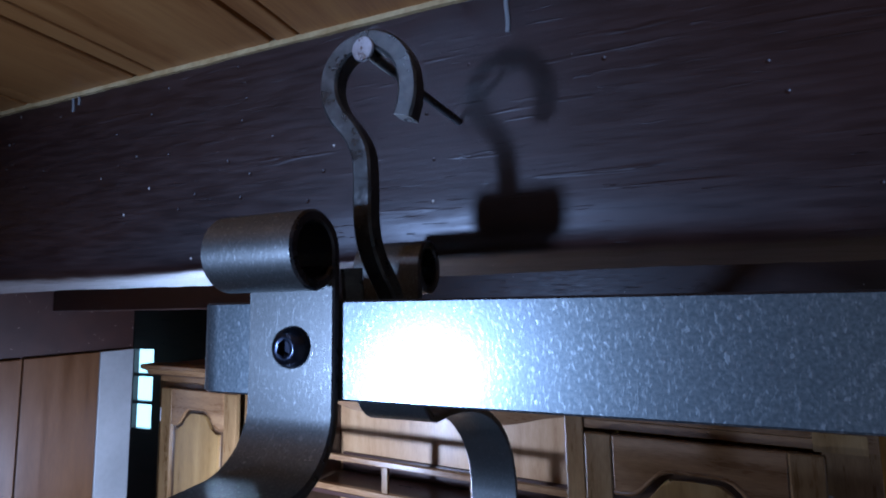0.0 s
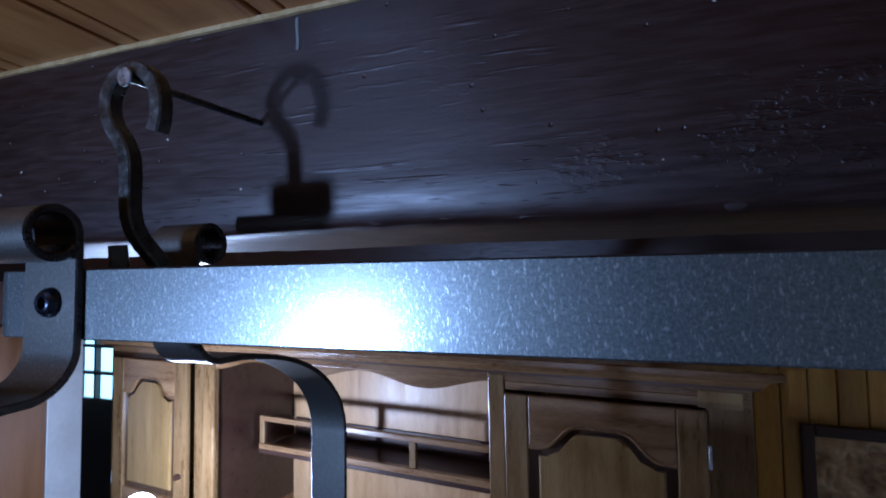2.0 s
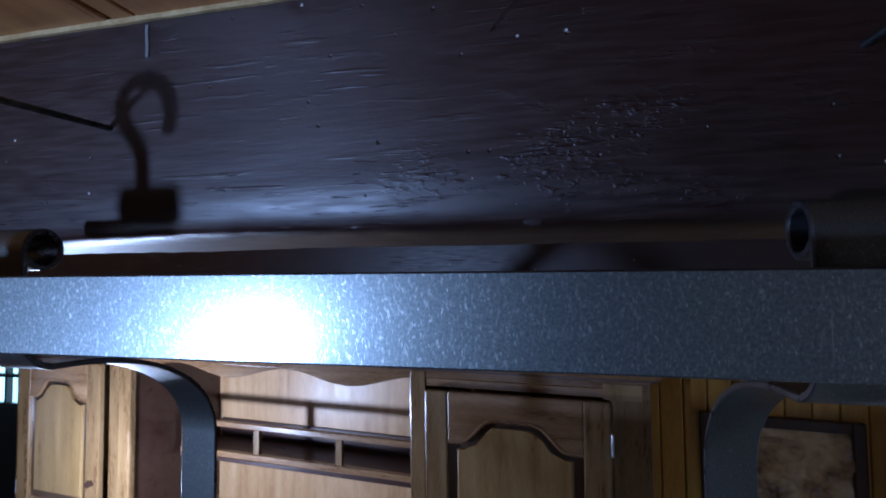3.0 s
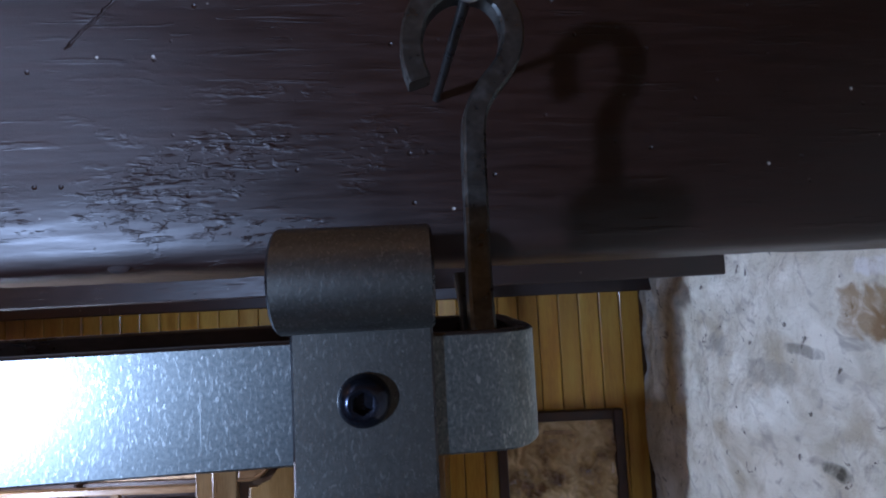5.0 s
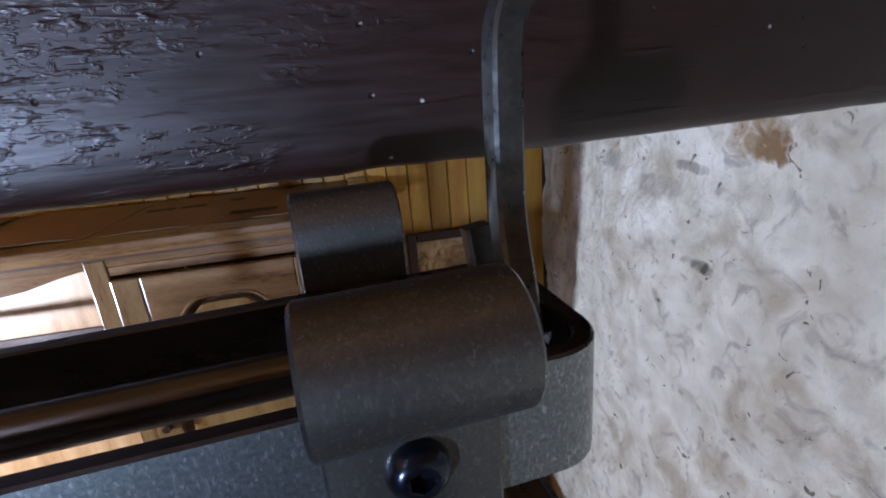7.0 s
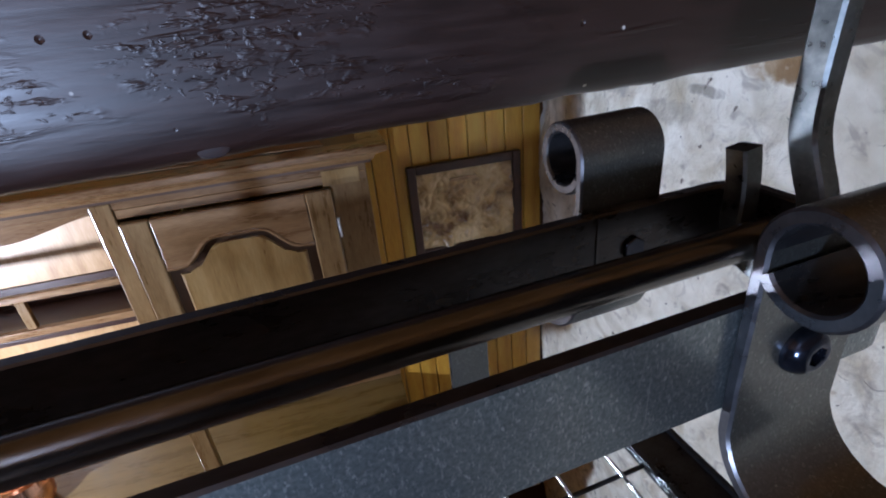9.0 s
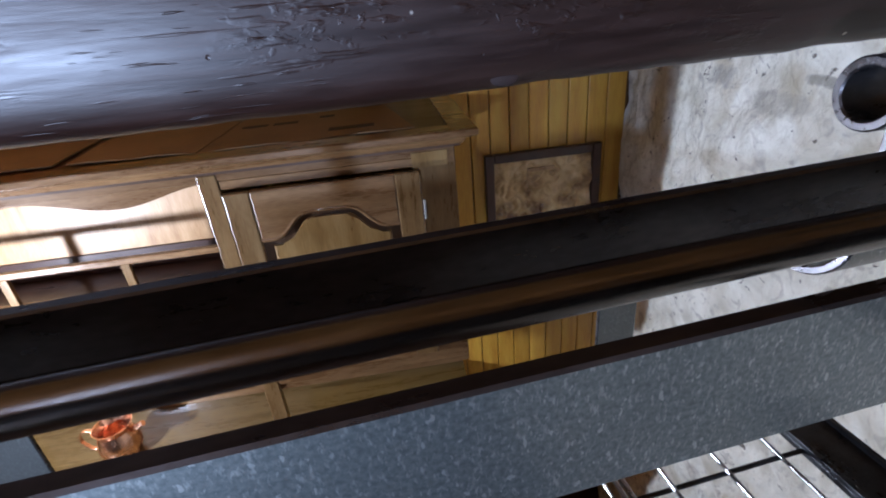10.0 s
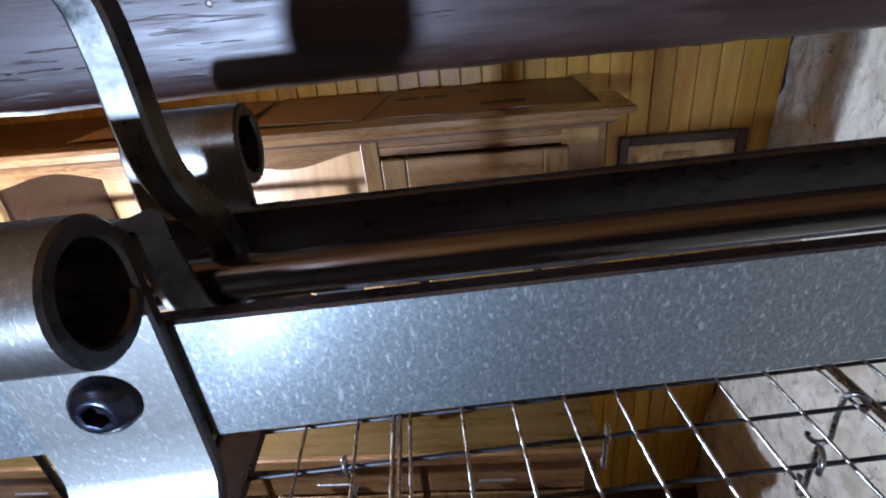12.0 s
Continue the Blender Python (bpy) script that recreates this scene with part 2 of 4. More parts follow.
    height = calc("SUBTRACT", height, calc("MULTIPLY", crack, 1.6))
    bump = n.new("ShaderNodeBump")
    bump.inputs["Strength"].default_value, bump.inputs["Distance"].default_value = 0.8, 0.0010
    l.new(height, bump.inputs["Height"])
    l.new(bump.outputs[0], bsdf.inputs["Normal"])
    ramp = n.new("ShaderNodeValToRGB")
    e = ramp.color_ramp.elements
    e[0].position, e[1].position = 0.3, 0.7
    e[0].color, e[1].color = (0.008, 0.0025, 0.0017, 1), (0.031, 0.0105, 0.0062, 1)
    l.new(calc("ADD", calc("MULTIPLY", grain, 0.5), calc("MULTIPLY", stain, 0.5)), ramp.inputs[0])
    mix = n.new("ShaderNodeMix")
    mix.data_type = "RGBA"
    mix.inputs["B"].default_value = (0.55, 0.50, 0.44, 1)
    l.new(ramp.outputs[0], mix.inputs["A"])
    l.new(fleck_w, mix.inputs["Factor"])
    l.new(mix.outputs["Result"], bsdf.inputs["Base Color"])
    l.new(ranged(grain, 0.3, 0.7, 0.38, 0.52), bsdf.inputs["Roughness"])
    bsdf.inputs["Specular IOR Level"].default_value = 0.68
    return m


def stone_material():
    """Whitewashed rubble with grey hollows, yellowish stains and dark cracks."""
    m = bpy.data.materials.new("whitewashed_stone")
    m.use_nodes = True
    n, l = m.node_tree.nodes, m.node_tree.links
    bsdf = n["Principled BSDF"]
    co = n.new("ShaderNodeTexCoord")

    def noise_at(scale, detail=6, distort=0.0):
        t = n.new("ShaderNodeTexNoise")
        t.inputs["Scale"].default_value, t.inputs["Detail"].default_value, t.inputs["Distortion"].default_value = scale, detail, distort
        l.new(co.outputs["Object"], t.inputs["Vector"])
        return t.outputs[0]

    def layer(base, colour, src, a, b, amount):
        r = n.new("ShaderNodeMapRange")
        r.inputs[1].default_value, r.inputs[2].default_value, r.inputs[4].default_value = a, b, amount
        l.new(src, r.inputs[0])
        x = n.new("ShaderNodeMix")
        x.data_type = "RGBA"
        l.new(base, x.inputs["A"])
        x.inputs["B"].default_value = (*colour, 1)
        l.new(r.outputs[0], x.inputs["Factor"])
        return x.outputs["Result"]

    ramp = n.new("ShaderNodeValToRGB")
    e = ramp.color_ramp.elements
    e[0].position, e[1].position = 0.3, 0.65
    e[0].color, e[1].color = (0.64, 0.61, 0.50, 1), (0.90, 0.88, 0.78, 1)
    l.new(noise_at(14, 8, 0.3), ramp.inputs[0])
    c = layer(ramp.outputs[0], (0.46, 0.40, 0.27), noise_at(6, 6, 0.8), 0.54, 0.68, 0.7)
    c = layer(c, (0.36, 0.33, 0.29), noise_at(17, 9, 1.4), 0.56, 0.70, 0.65)
    c = layer(c, (0.30, 0.19, 0.09), noise_at(7.5, 4, 0.3), 0.72, 0.75, 0.8)
    c = layer(c, (0.08, 0.06, 0.045), noise_at(30, 7, 1.2), 0.66, 0.70, 0.85)
    # bare ochre stone, a hole and chipped hollows where the wash has come off
    rough_edge = noise_at(38, 6, 0.5)
    sep = n.new("ShaderNodeSeparateXYZ")
    l.new(co.outputs["Object"], sep.inputs[0])

    def calc(op, a, b):
        r = n.new("ShaderNodeMath")
        r.operation = op
        for i, v in enumerate((a, b)):
            if isinstance(v, (int, float)):
                r.inputs[i].default_value = v
            else:
                l.new(v, r.inputs[i])
        return r.outputs[0]

    def spot(y, z, ry, rz, colour, amount):
        dy = calc("DIVIDE", calc("SUBTRACT", sep.outputs[1], y), ry)
        dz = calc("DIVIDE", calc("SUBTRACT", sep.outputs[2], z), rz)
        d = calc("ADD", calc("POWER", calc("ABSOLUTE", dy, 0), 3), calc("POWER", calc("ABSOLUTE", dz, 0), 3))
        d = calc("ADD", d, calc("MULTIPLY", calc("SUBTRACT", rough_edge, 0.5), 5.0))
        return layer(c, colour, d, 1.7, 0.2, amount)

    c = spot(0.715, 2.135, 0.060, 0.040, (0.33, 0.22, 0.10), 0.85)
    c = spot(0.690, 2.120, 0.036, 0.030, (0.22, 0.125, 0.045), 0.7)
    c = spot(0.660, 2.205, 0.070, 0.014, (0.88, 0.88, 0.87), 0.8)
    c = spot(0.821, 1.868, 0.030, 0.012, (0.05, 0.045, 0.03), 0.9)
    c = spot(0.873, 2.058, 0.040, 0.010, (0.24, 0.22, 0.18), 0.7)
    c = spot(1.169, 2.032, 0.050, 0.022, (0.36, 0.35, 0.31), 0.7)
    c = spot(0.980, 2.002, 0.080, 0.022, (0.42, 0.40, 0.33), 0.6)
    l.new(c, bsdf.inputs["Base Color"])
    bsdf.inputs["Roughness"].default_value = 0.85
    b = n.new("ShaderNodeBump")
    b.inputs["Strength"].default_value, b.inputs["Distance"].default_value = 1.0, 0.016
    l.new(noise_at(30, 12, 0.15), b.inputs["Height"])
    l.new(b.outputs[0], bsdf.inputs["Normal"])
    return m


BEAM = beam_material()
STONE = stone_material()
SKYGLOW = glow("daylight_outside", (0.62, 0.95, 0.86), 1.5)
LED = glow("led_lens", (0.9, 0.96, 1.0), 60.0)


# ---- mesh helpers ----
origin = {}


def thing(name, at, label, category, group="", kind=""):
    ob = new(name)
    ob.empty_display_size = 0.05
    ob.location = at
    origin[ob.name] = Vector(at)
    return tagged(ob, label, category, group, kind)


def mesh_from(name, bm, mat, smooth=None):
    me = bpy.data.meshes.new(name)
    bmesh.ops.recalc_face_normals(bm, faces=bm.faces)
    bm.to_mesh(me)
    bm.free()
    me.materials.append(mat)
    if smooth is not None:
        me.polygons.foreach_set("use_smooth", [True] * len(me.polygons))
        me.set_sharp_from_angle(angle=radians(smooth))
    return me


def part(name, bm, mat, parent, label="", smooth=None):
    """One mesh, drawn in world coordinates, under a thing or a part of one."""
    ob = new(name, mesh_from(name, bm, mat, smooth))
    ob.parent = parent
    base = origin.get(parent.name)
    if base is None:
        base = Vector((0, 0, 0))
    else:
        ob.location = -base
    return tagged(ob, label)


def structure(name, bm, mat, label, category, smooth=None):
    return tagged(new(name, mesh_from(name, bm, mat, smooth)), label, category, "", "structure")


def box(bm, x0, x1, y0, y1, z0, z1, bevel=0.0):
    m = Matrix.Translation(((x0 + x1) / 2, (y0 + y1) / 2, (z0 + z1) / 2)) @ Matrix.Diagonal((abs(x1 - x0), abs(y1 - y0), abs(z1 - z0), 1))
    made = bmesh.ops.create_cube(bm, size=1, matrix=m)
    if bevel:
        edges = list({e for v in made["verts"] for e in v.link_edges})
        bmesh.ops.bevel(bm, geom=edges, offset=bevel, segments=2, affect="EDGES", profile=0.5)
    return bm


def boxed(*a, bevel=0.0):
    return box(bmesh.new(), *a, bevel=bevel)


def prism(bm, pts, y0, y1, bevel=0.0):
    """A plate cut to the outline pts (x, z), from y0 (front) to y1."""
    front = [bm.verts.new((x, y0, z)) for x, z in pts]
    back = [bm.verts.new((x, y1, z)) for x, z in pts]
    f = bm.faces.new(front)
    bm.faces.new(back[::-1])
    k = len(pts)
    for i in range(k):
        bm.faces.new((front[i], back[i], back[(i + 1) % k], front[(i + 1) % k]))
    if bevel:
        bmesh.ops.bevel(bm, geom=list(f.edges), offset=bevel, segments=2, affect="EDGES", profile=0.5)
    return bm


def rod(bm, a, b, r, seg=16, caps=True):
    a, b = Vector(a), Vector(b)
    m = Matrix.Translation((a + b) / 2) @ (b - a).to_track_quat("Z", "Y").to_matrix().to_4x4()
    bmesh.ops.create_cone(bm, cap_ends=caps, segments=seg, radius1=r, radius2=r, depth=(b - a).length, matrix=m)
    return bm


def spline(pts, steps=6):
    """A smooth line through the points (Catmull-Rom)."""
    p = [Vector(q) for q in pts]
    p = [2 * p[0] - p[1]] + p + [2 * p[-1] - p[-2]]
    out = []
    for i in range(1, len(p) - 2):
        for s in range(steps):
            t = s / steps
            out.append(0.5 * (2 * p[i] + (p[i + 1] - p[i - 1]) * t + (2 * p[i - 1] - 5 * p[i] + 4 * p[i + 1] - p[i + 2]) * t * t
                              + (3 * p[i] - p[i - 1] - 3 * p[i + 1] + p[i + 2]) * t ** 3))
    return out + [p[-2]]


def sweep(bm, pts, ring, up=(0, 1, 0)):
    """Sweeps the closed outline ring [(a, b)] along pts; a lies along `up` (kept square to the way), b across both."""
    rows, up = [], Vector(up)
    for i, q in enumerate(pts):
        d = (pts[min(i + 1, len(pts) - 1)] - pts[max(i - 1, 0)]).normalized()
        u = (up - d * up.dot(d)).normalized()
        up = u
        w = d.cross(u)
        rows.append([bm.verts.new(q + u * a + w * b) for a, b in ring])
    k = len(ring)
    for r0, r1 in zip(rows, rows[1:]):
        for j in range(k):
            bm.faces.new((r0[j], r0[(j + 1) % k], r1[(j + 1) % k], r1[j]))
    bm.faces.new(rows[0][::-1])
    bm.faces.new(rows[-1])
    return bm


def flat_ring(w, t, c=0.0006):
    """The cross-section of a flat bar, w by t, with broken edges."""
    w, t = w / 2, t / 2
    return [(-w + c, -t), (w - c, -t), (w, -t + c), (w, t - c), (w - c, t), (-w + c, t), (-w, t - c), (-w, -t + c)]


def round_ring(r, seg=8):
    return [(r * math.cos(2 * math.pi * i / seg), r * math.sin(2 * math.pi * i / seg)) for i in range(seg)]


def turned(ob, x, y, degrees):
    """Turns a thing as it stands about the upright line through x, y."""
    ob.matrix_basis = pose(x, y, 0) @ pose(0, 0, 0, 0, 0, degrees) @ pose(-x, -y, 0) @ ob.matrix_basis
    return ob


# ---- the large structure ----
BEAM_Y, BEAM_Z, CEIL_Z = 0.226, 2.225, 2.376
STONE_X, BACK_Y = 1.052, 1.625
# the house walls stand a little askew to the beam
HOUSE = (0.403, 1.13, -6.0)
LEFT_X = -1.80


def worn_beam():
    bm = bmesh.new()
    nx, x0, x1 = 520, -2.3, 1.06
    prof = [(0, CEIL_Z + 0.03)] + [(0, CEIL_Z + 0.03 - (CEIL_Z + 0.024 - BEAM_Z) * i / 26) for i in range(1, 27)]
    prof += [(0.002, BEAM_Z + 0.002), (0.006, BEAM_Z), (0.06, BEAM_Z), (0.17, BEAM_Z), (0.176, BEAM_Z + 0.006), (0.176, CEIL_Z + 0.03)]
    rows = []
    for i in range(nx + 1):
        x = x0 + (x1 - x0) * i / nx
        row = []
        for k, (dy, z) in enumerate(prof):
            low = max(0.0, 1 - (z - BEAM_Z) / 0.02)
            v = Vector((x * 1.6, 0, z * 8))
            dy2 = 0.0012 * noise.noise(v) + 0.0006 * noise.noise(Vector((x * 9, 3, z * 60)))
            dz = low * (0.0016 * noise.noise(Vector((x * 7, 1.7, 0))) + 0.0008 * noise.noise(Vector((x * 45, 5, 0))))
            chip = low * max(0.0, noise.noise(Vector((x * 16, 9.1, 0))) - 0.35) * 0.005
            worn = 0.0062 * max(0.0, 1 - (z - BEAM_Z) / 0.030) ** 2 if dy < 0.01 else 0.0
            row.append(bm.verts.new((x, BEAM_Y + dy + dy2 + chip + worn, z + dz + chip * 0.5)))
        rows.append(row)
    for a, b in zip(rows, rows[1:]):
        for k in range(len(prof) - 1):
            bm.faces.new((a[k], b[k], b[k + 1], a[k + 1]))
    return bm


tagged(new("ceiling_beam", mesh_from("ceiling_beam", worn_beam(), BEAM, 40)), "dark stained varnished timber beam with gouges and knots", "beam", "", "structure")


def joist(name, x0, x1, y0, y1, z0):
    return structure(name, boxed(x0, x1, y0, y1, z0, CEIL_Z + 0.03, bevel=0.004), BEAM, "dark stained timber joist under the pine ceiling", "beam")


joist("ceiling_beam_far", LEFT_X, STONE_X + 0.0, 1.03, 1.11, 2.195)
turned(joist("wall_plate", -1.79, STONE_X + 0.02, 1.52, BACK_Y - 0.012, 2.15), *HOUSE)
structure("header_beam", boxed(LEFT_X - 0.10, LEFT_X, 0.44, 1.32, 2.05, CEIL_Z + 0.03, bevel=0.004), BEAM, "dark stained header over the opening", "beam")


def board_ceiling():
    bm = bmesh.new()
    x, w = -4.6355, 0.1305
    while x < STONE_X + 0.1:
        for a, b in ((0.0, 0.107), (0.111, 0.1285)):
            box(bm, x + a, x + b, -2.6, 3.3, CEIL_Z, CEIL_Z + 0.02, bevel=0.0016)
        x += w
    box(bm, LEFT_X - 2.8, STONE_X + 0.15, -2.6, 3.3, CEIL_Z + 0.008, CEIL_Z + 0.05)
    return bm


structure("ceiling", board_ceiling(), CEIL, "orange varnished pine board ceiling", "ceiling")


def rough_seam():
    """Pale sealant that runs unevenly along the joint of beam and ceiling."""
    pts = []
    for i in range(140):
        x = -1.75 + 2.8 * i / 139
        pts.append(Vector((x, BEAM_Y - 0.0005, CEIL_Z - 0.0015 + 0.0012 * noise.noise(Vector((x * 30, 2, 0))))))
    return sweep(bmesh.new(), pts, [(-0.0024, -0.002), (0.0024, -0.002), (0.0024, 0.002), (-0.0024, 0.002)])


structure("trim", rough_seam(), material("sealant", [(0.30, 0.19, 0.06), (0.55, 0.42, 0.20)], 0.6, 0, 60, (1, 1, 1), 300, 0.5, 0.002), "yellowed sealant along the beam", "trim", 60)


def stone_wall():
    bm = bmesh.new()
    ny, nz, y0, y1, z0, z1 = 260, 170, -2.6, BACK_Y + 0.1, 0.0, CEIL_Z + 0.02
    rows = []
    for i in range(ny + 1):
        f = i / ny
        y = y0 + (y1 - y0) * (1 - (1 - f) ** 1.5)
        row = []
        for k in range(nz + 1):
            z = z0 + (z1 - z0) * (1 - (1 - k / nz) ** 1.3)
            p = Vector((0, y, z))
            d = 0.030 * noise.noise(p * 3.2) + 0.016 * noise.noise(p * 9 + Vector((3, 0, 0))) + 0.006 * noise.noise(p * 26) + 0.003 * noise.noise(p * 60)
            row.append(bm.verts.new((STONE_X + d, y, z)))
        rows.append(row)
    for a, b in zip(rows, rows[1:]):
        for k in range(nz):
            bm.faces.new((a[k], b[k], b[k + 1], a[k + 1]))
    box(bm, STONE_X + 0.06, STONE_X + 0.35, y0, y1, z0, z1)
    return bm


wall_stone = structure("wall_stone", stone_wall(), STONE, "rough whitewashed stone wall with stains and cracks", "wall", 180)
# floor stays out of view; its dark colour keeps the bounce light low
structure("floor", boxed(LEFT_X - 2.8, STONE_X + 0.35, -2.6, 3.3, -0.1, 0.0), DIMFLOOR, "unseen floor, kept dark to hold bounce light down", "floor")
# added wall out of view; dark so that less light bounces back
structure("wall_south", boxed(LEFT_X - 2.8, STONE_X + 0.7, -2.8, -2.6, 0, 2.45), PANEL, "unseen dark wall that closes the room and cuts bounce light", "wall")
wall_north = structure("wall_north", boxed(-1.80, STONE_X + 0.1, BACK_Y, BACK_Y + 0.1, 0, 2.45), PANEL, "wall lined with yellow tongue-and-groove boards", "wall")
wall_west = structure("wall_west", boxed(LEFT_X - 0.09, LEFT_X, -2.6, 1.19, 0, 2.05), PANEL, "brown wood-panelled wall", "wall")
structure("wall_far_west", boxed(LEFT_X - 2.9, LEFT_X - 2.8, -2.6, 3.3, 0, 2.45), PLASTER, "plain plastered wall of the next room", "wall")
structure("door_frame", boxed(LEFT_X - 0.11, LEFT_X + 0.012, 1.19, 1.315, 0, 2.05, bevel=0.003), WHITE, "white painted door jamb", "door frame")


def wall_with_window():
    bm = bmesh.new()
    y0, y1 = 3.2, 3.3
    box(bm, LEFT_X - 2.8, -4.58, y0, y1, 0, 2.45)
    box(bm, -4.02, -1.5, y0, y1, 0, 2.45)
    box(bm, -4.58, -4.02, y0, y1, 0, 1.12)
    box(bm, -4.58, -4.02, y0, y1, 1.86, 2.45)
    return bm


structure("wall_window", wall_with_window(), DARKW, "dark wall of the next room round a window", "wall")
structure("wall_far_east", boxed(-1.72, -1.62, BACK_Y + 0.32, 3.2, 0, 2.45), PLASTER, "plain plastered wall of the next room", "wall")
window_1 = thing("window_1", (-4.30, 3.2, 1.12), "dark framed window with small panes and bright daylight", "window", "", "structure")
for k in range(3):
    x = -4.56 + 0.264 * k
    part("window_frame", boxed(x - 0.012, x + 0.012, 3.2, 3.25, 1.12, 1.86), DARKW, window_1)
for k in range(4):
    z = 1.13 + 0.24 * k
    part("window_frame", boxed(-4.58, -4.02, 3.205, 3.245, z - 0.014, z + 0.014), DARKW, window_1)
structure("backdrop", boxed(-5.4, -2.4, 3.9, 3.92, 0.4, 2.8), SKYGLOW, "pale green daylight outside the window", "backdrop")


def tongue_boards():
    """The boards of the back wall, one by one."""
    w, data = 0.066, None
    x = -1.79
    while x < STONE_X - 0.005:
        if data is None:
            bm = boxed(0.0012, w - 0.0012, -0.012, 0, 0, 2.36, bevel=0.0035)
            data = mesh_from("plank", bm, BEAD)
        ob = new("plank", data)
        ob.location = (x, BACK_Y - 0.0005, 0)
        ob.parent = wall_north
        x += w


def wall_panels():
    data = mesh_from("panel", boxed(0, 0.012, 0.002, 0.238, 0, 2.05, bevel=0.003), PANEL)
    for k in range(15):
        ob = new("panel", data)
        ob.location = (LEFT_X, -2.6 + 0.24 * k + 0.19, 0)
        ob.parent = wall_west

# ---- the hanging pot rack ----
BAR_F, BAR_B, BAR_LO, BAR_HI = 0.110, 0.1725, 2.1695, 2.2015
RING_L, RING_R = -0.1555, 0.367
ARM_L, ARM_R = -0.1097, 0.3210
ARM_W = {ARM_L: 0.0345, ARM_R: 0.0365}
BOLT_X = {ARM_L: -0.1083, ARM_R: 0.3210}
BOLT_Z = {ARM_L: 2.1865, ARM_R: 2.1862}
ROD_Y, ROD_Z, ROD_R = 0.147, 2.1905, 0.006
ARM_T = 0.0037
MID_Y = (BAR_F + BAR_B) / 2
rack = thing("pot_rack", (0.105, MID_Y, 1.945), "galvanised steel hanging pot rack with rolled arms and wire grid", "pot rack")


def rail_ring():
    """The upper rail: one flat bar bent round into a long ring with rounded corners."""
    t, r = 0.005, 0.011
    y0, y1 = BAR_F + t / 2, BAR_B - t / 2
    z = (BAR_LO + BAR_HI) / 2
    pts = []
    for cx, cy, a0 in ((RING_R - r, y0 + r, -90), (RING_R - r, y1 - r, 0), (RING_L + r, y1 - r, 90), (RING_L + r, y0 + r, 180)):
        for k in range(7):
            a = radians(a0 + 15 * k)
            pts.append(Vector((cx + r * math.cos(a), cy + r * math.sin(a), z)))
    long0 = [pts[-1].lerp(pts[0], k / 12) for k in range(13)]
    bm = bmesh.new()
    loop = pts + long0[1:-1]
    ring = flat_ring(BAR_HI - BAR_LO, t, 0.0007)
    rows = []
    k = len(loop)
    for i, q in enumerate(loop):
        d = (loop[(i + 1) % k] - loop[i - 1]).normalized()
        u = Vector((0, 0, 1))
        w = d.cross(u)
        rows.append([bm.verts.new(q + u * a + w * b) for a, b in ring])
    for i in range(k):
        r0, r1 = rows[i], rows[(i + 1) % k]
        for j in range(len(ring)):
            bm.faces.new((r0[j], r0[(j + 1) % len(ring)], r1[(j + 1) % len(ring)], r1[j]))
    return bm


rail = part("rail", rail_ring(), GALV, rack, "speckled galvanised flat steel rail, smooth inside with shade in the colour", 30)
# inner and top faces get a darker steel: shade between the rails painted in
rail.data.materials.append(SHADESTEEL)
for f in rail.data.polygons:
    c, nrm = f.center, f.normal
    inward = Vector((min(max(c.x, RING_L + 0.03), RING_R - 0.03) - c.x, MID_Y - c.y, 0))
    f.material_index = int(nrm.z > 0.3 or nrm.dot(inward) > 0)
part("weld_seam", boxed(0.3058, 0.3068, BAR_B - 0.0056, BAR_B - 0.0049, BAR_LO + 0.001, BAR_HI - 0.001), SHADESTEEL, rail, "welded joint of the rail")
part("rod", rod(bmesh.new(), (RING_L + 0.004, ROD_Y, ROD_Z), (RING_R - 0.004, ROD_Y, ROD_Z), ROD_R, 24), DARKROD, rack, "round steel rod between the rails", 40)


def arm_line(side):
    """The way of an arm in (y, z): rolled eye, flat against the rail, out, and down to the lower frame. side -1: front."""
    t = ARM_T
    face = BAR_F - t / 2 if side < 0 else BAR_B + t / 2
    r = 0.0126 - t / 2
    pts = []
    for k in range(31):
        a = radians(-150 + 330 * k / 30)
        pts.append((face + side * (r + r * math.cos(a)), 2.217 + r * math.sin(a)))
    pts += [(face, 2.205), (face, 2.19), (face, 2.178)]
    b, zc = 0.022, 2.168
    for k in range(1, 9):
        a = radians(10 * k)
        pts.append((face + side * (b - b * math.cos(a)), zc - b * math.sin(a)))
    y_out, drop = 0.165, 0.085
    ye, ze = pts[-1]
    start = (ye - face) * side
    for k in range(1, 15):
        a = radians(90 * k / 14)
        pts.append((face + side * (start + (y_out - start) * math.sin(a)), ze - drop * (1 - math.cos(a))))
    pts += [(face + side * y_out, ze - drop - 0.04), (face + side * y_out, 1.945)]
    return pts


def arm(x, side):
    slim = 0.0035 if (x == ARM_R and side > 0) else 0.0
    pts = [Vector((x - slim / 2, y, z)) for y, z in arm_line(side)]
    return sweep(bmesh.new(), pts, flat_ring(ARM_W[x] - slim, ARM_T, 0.0007), (1, 0, 0))


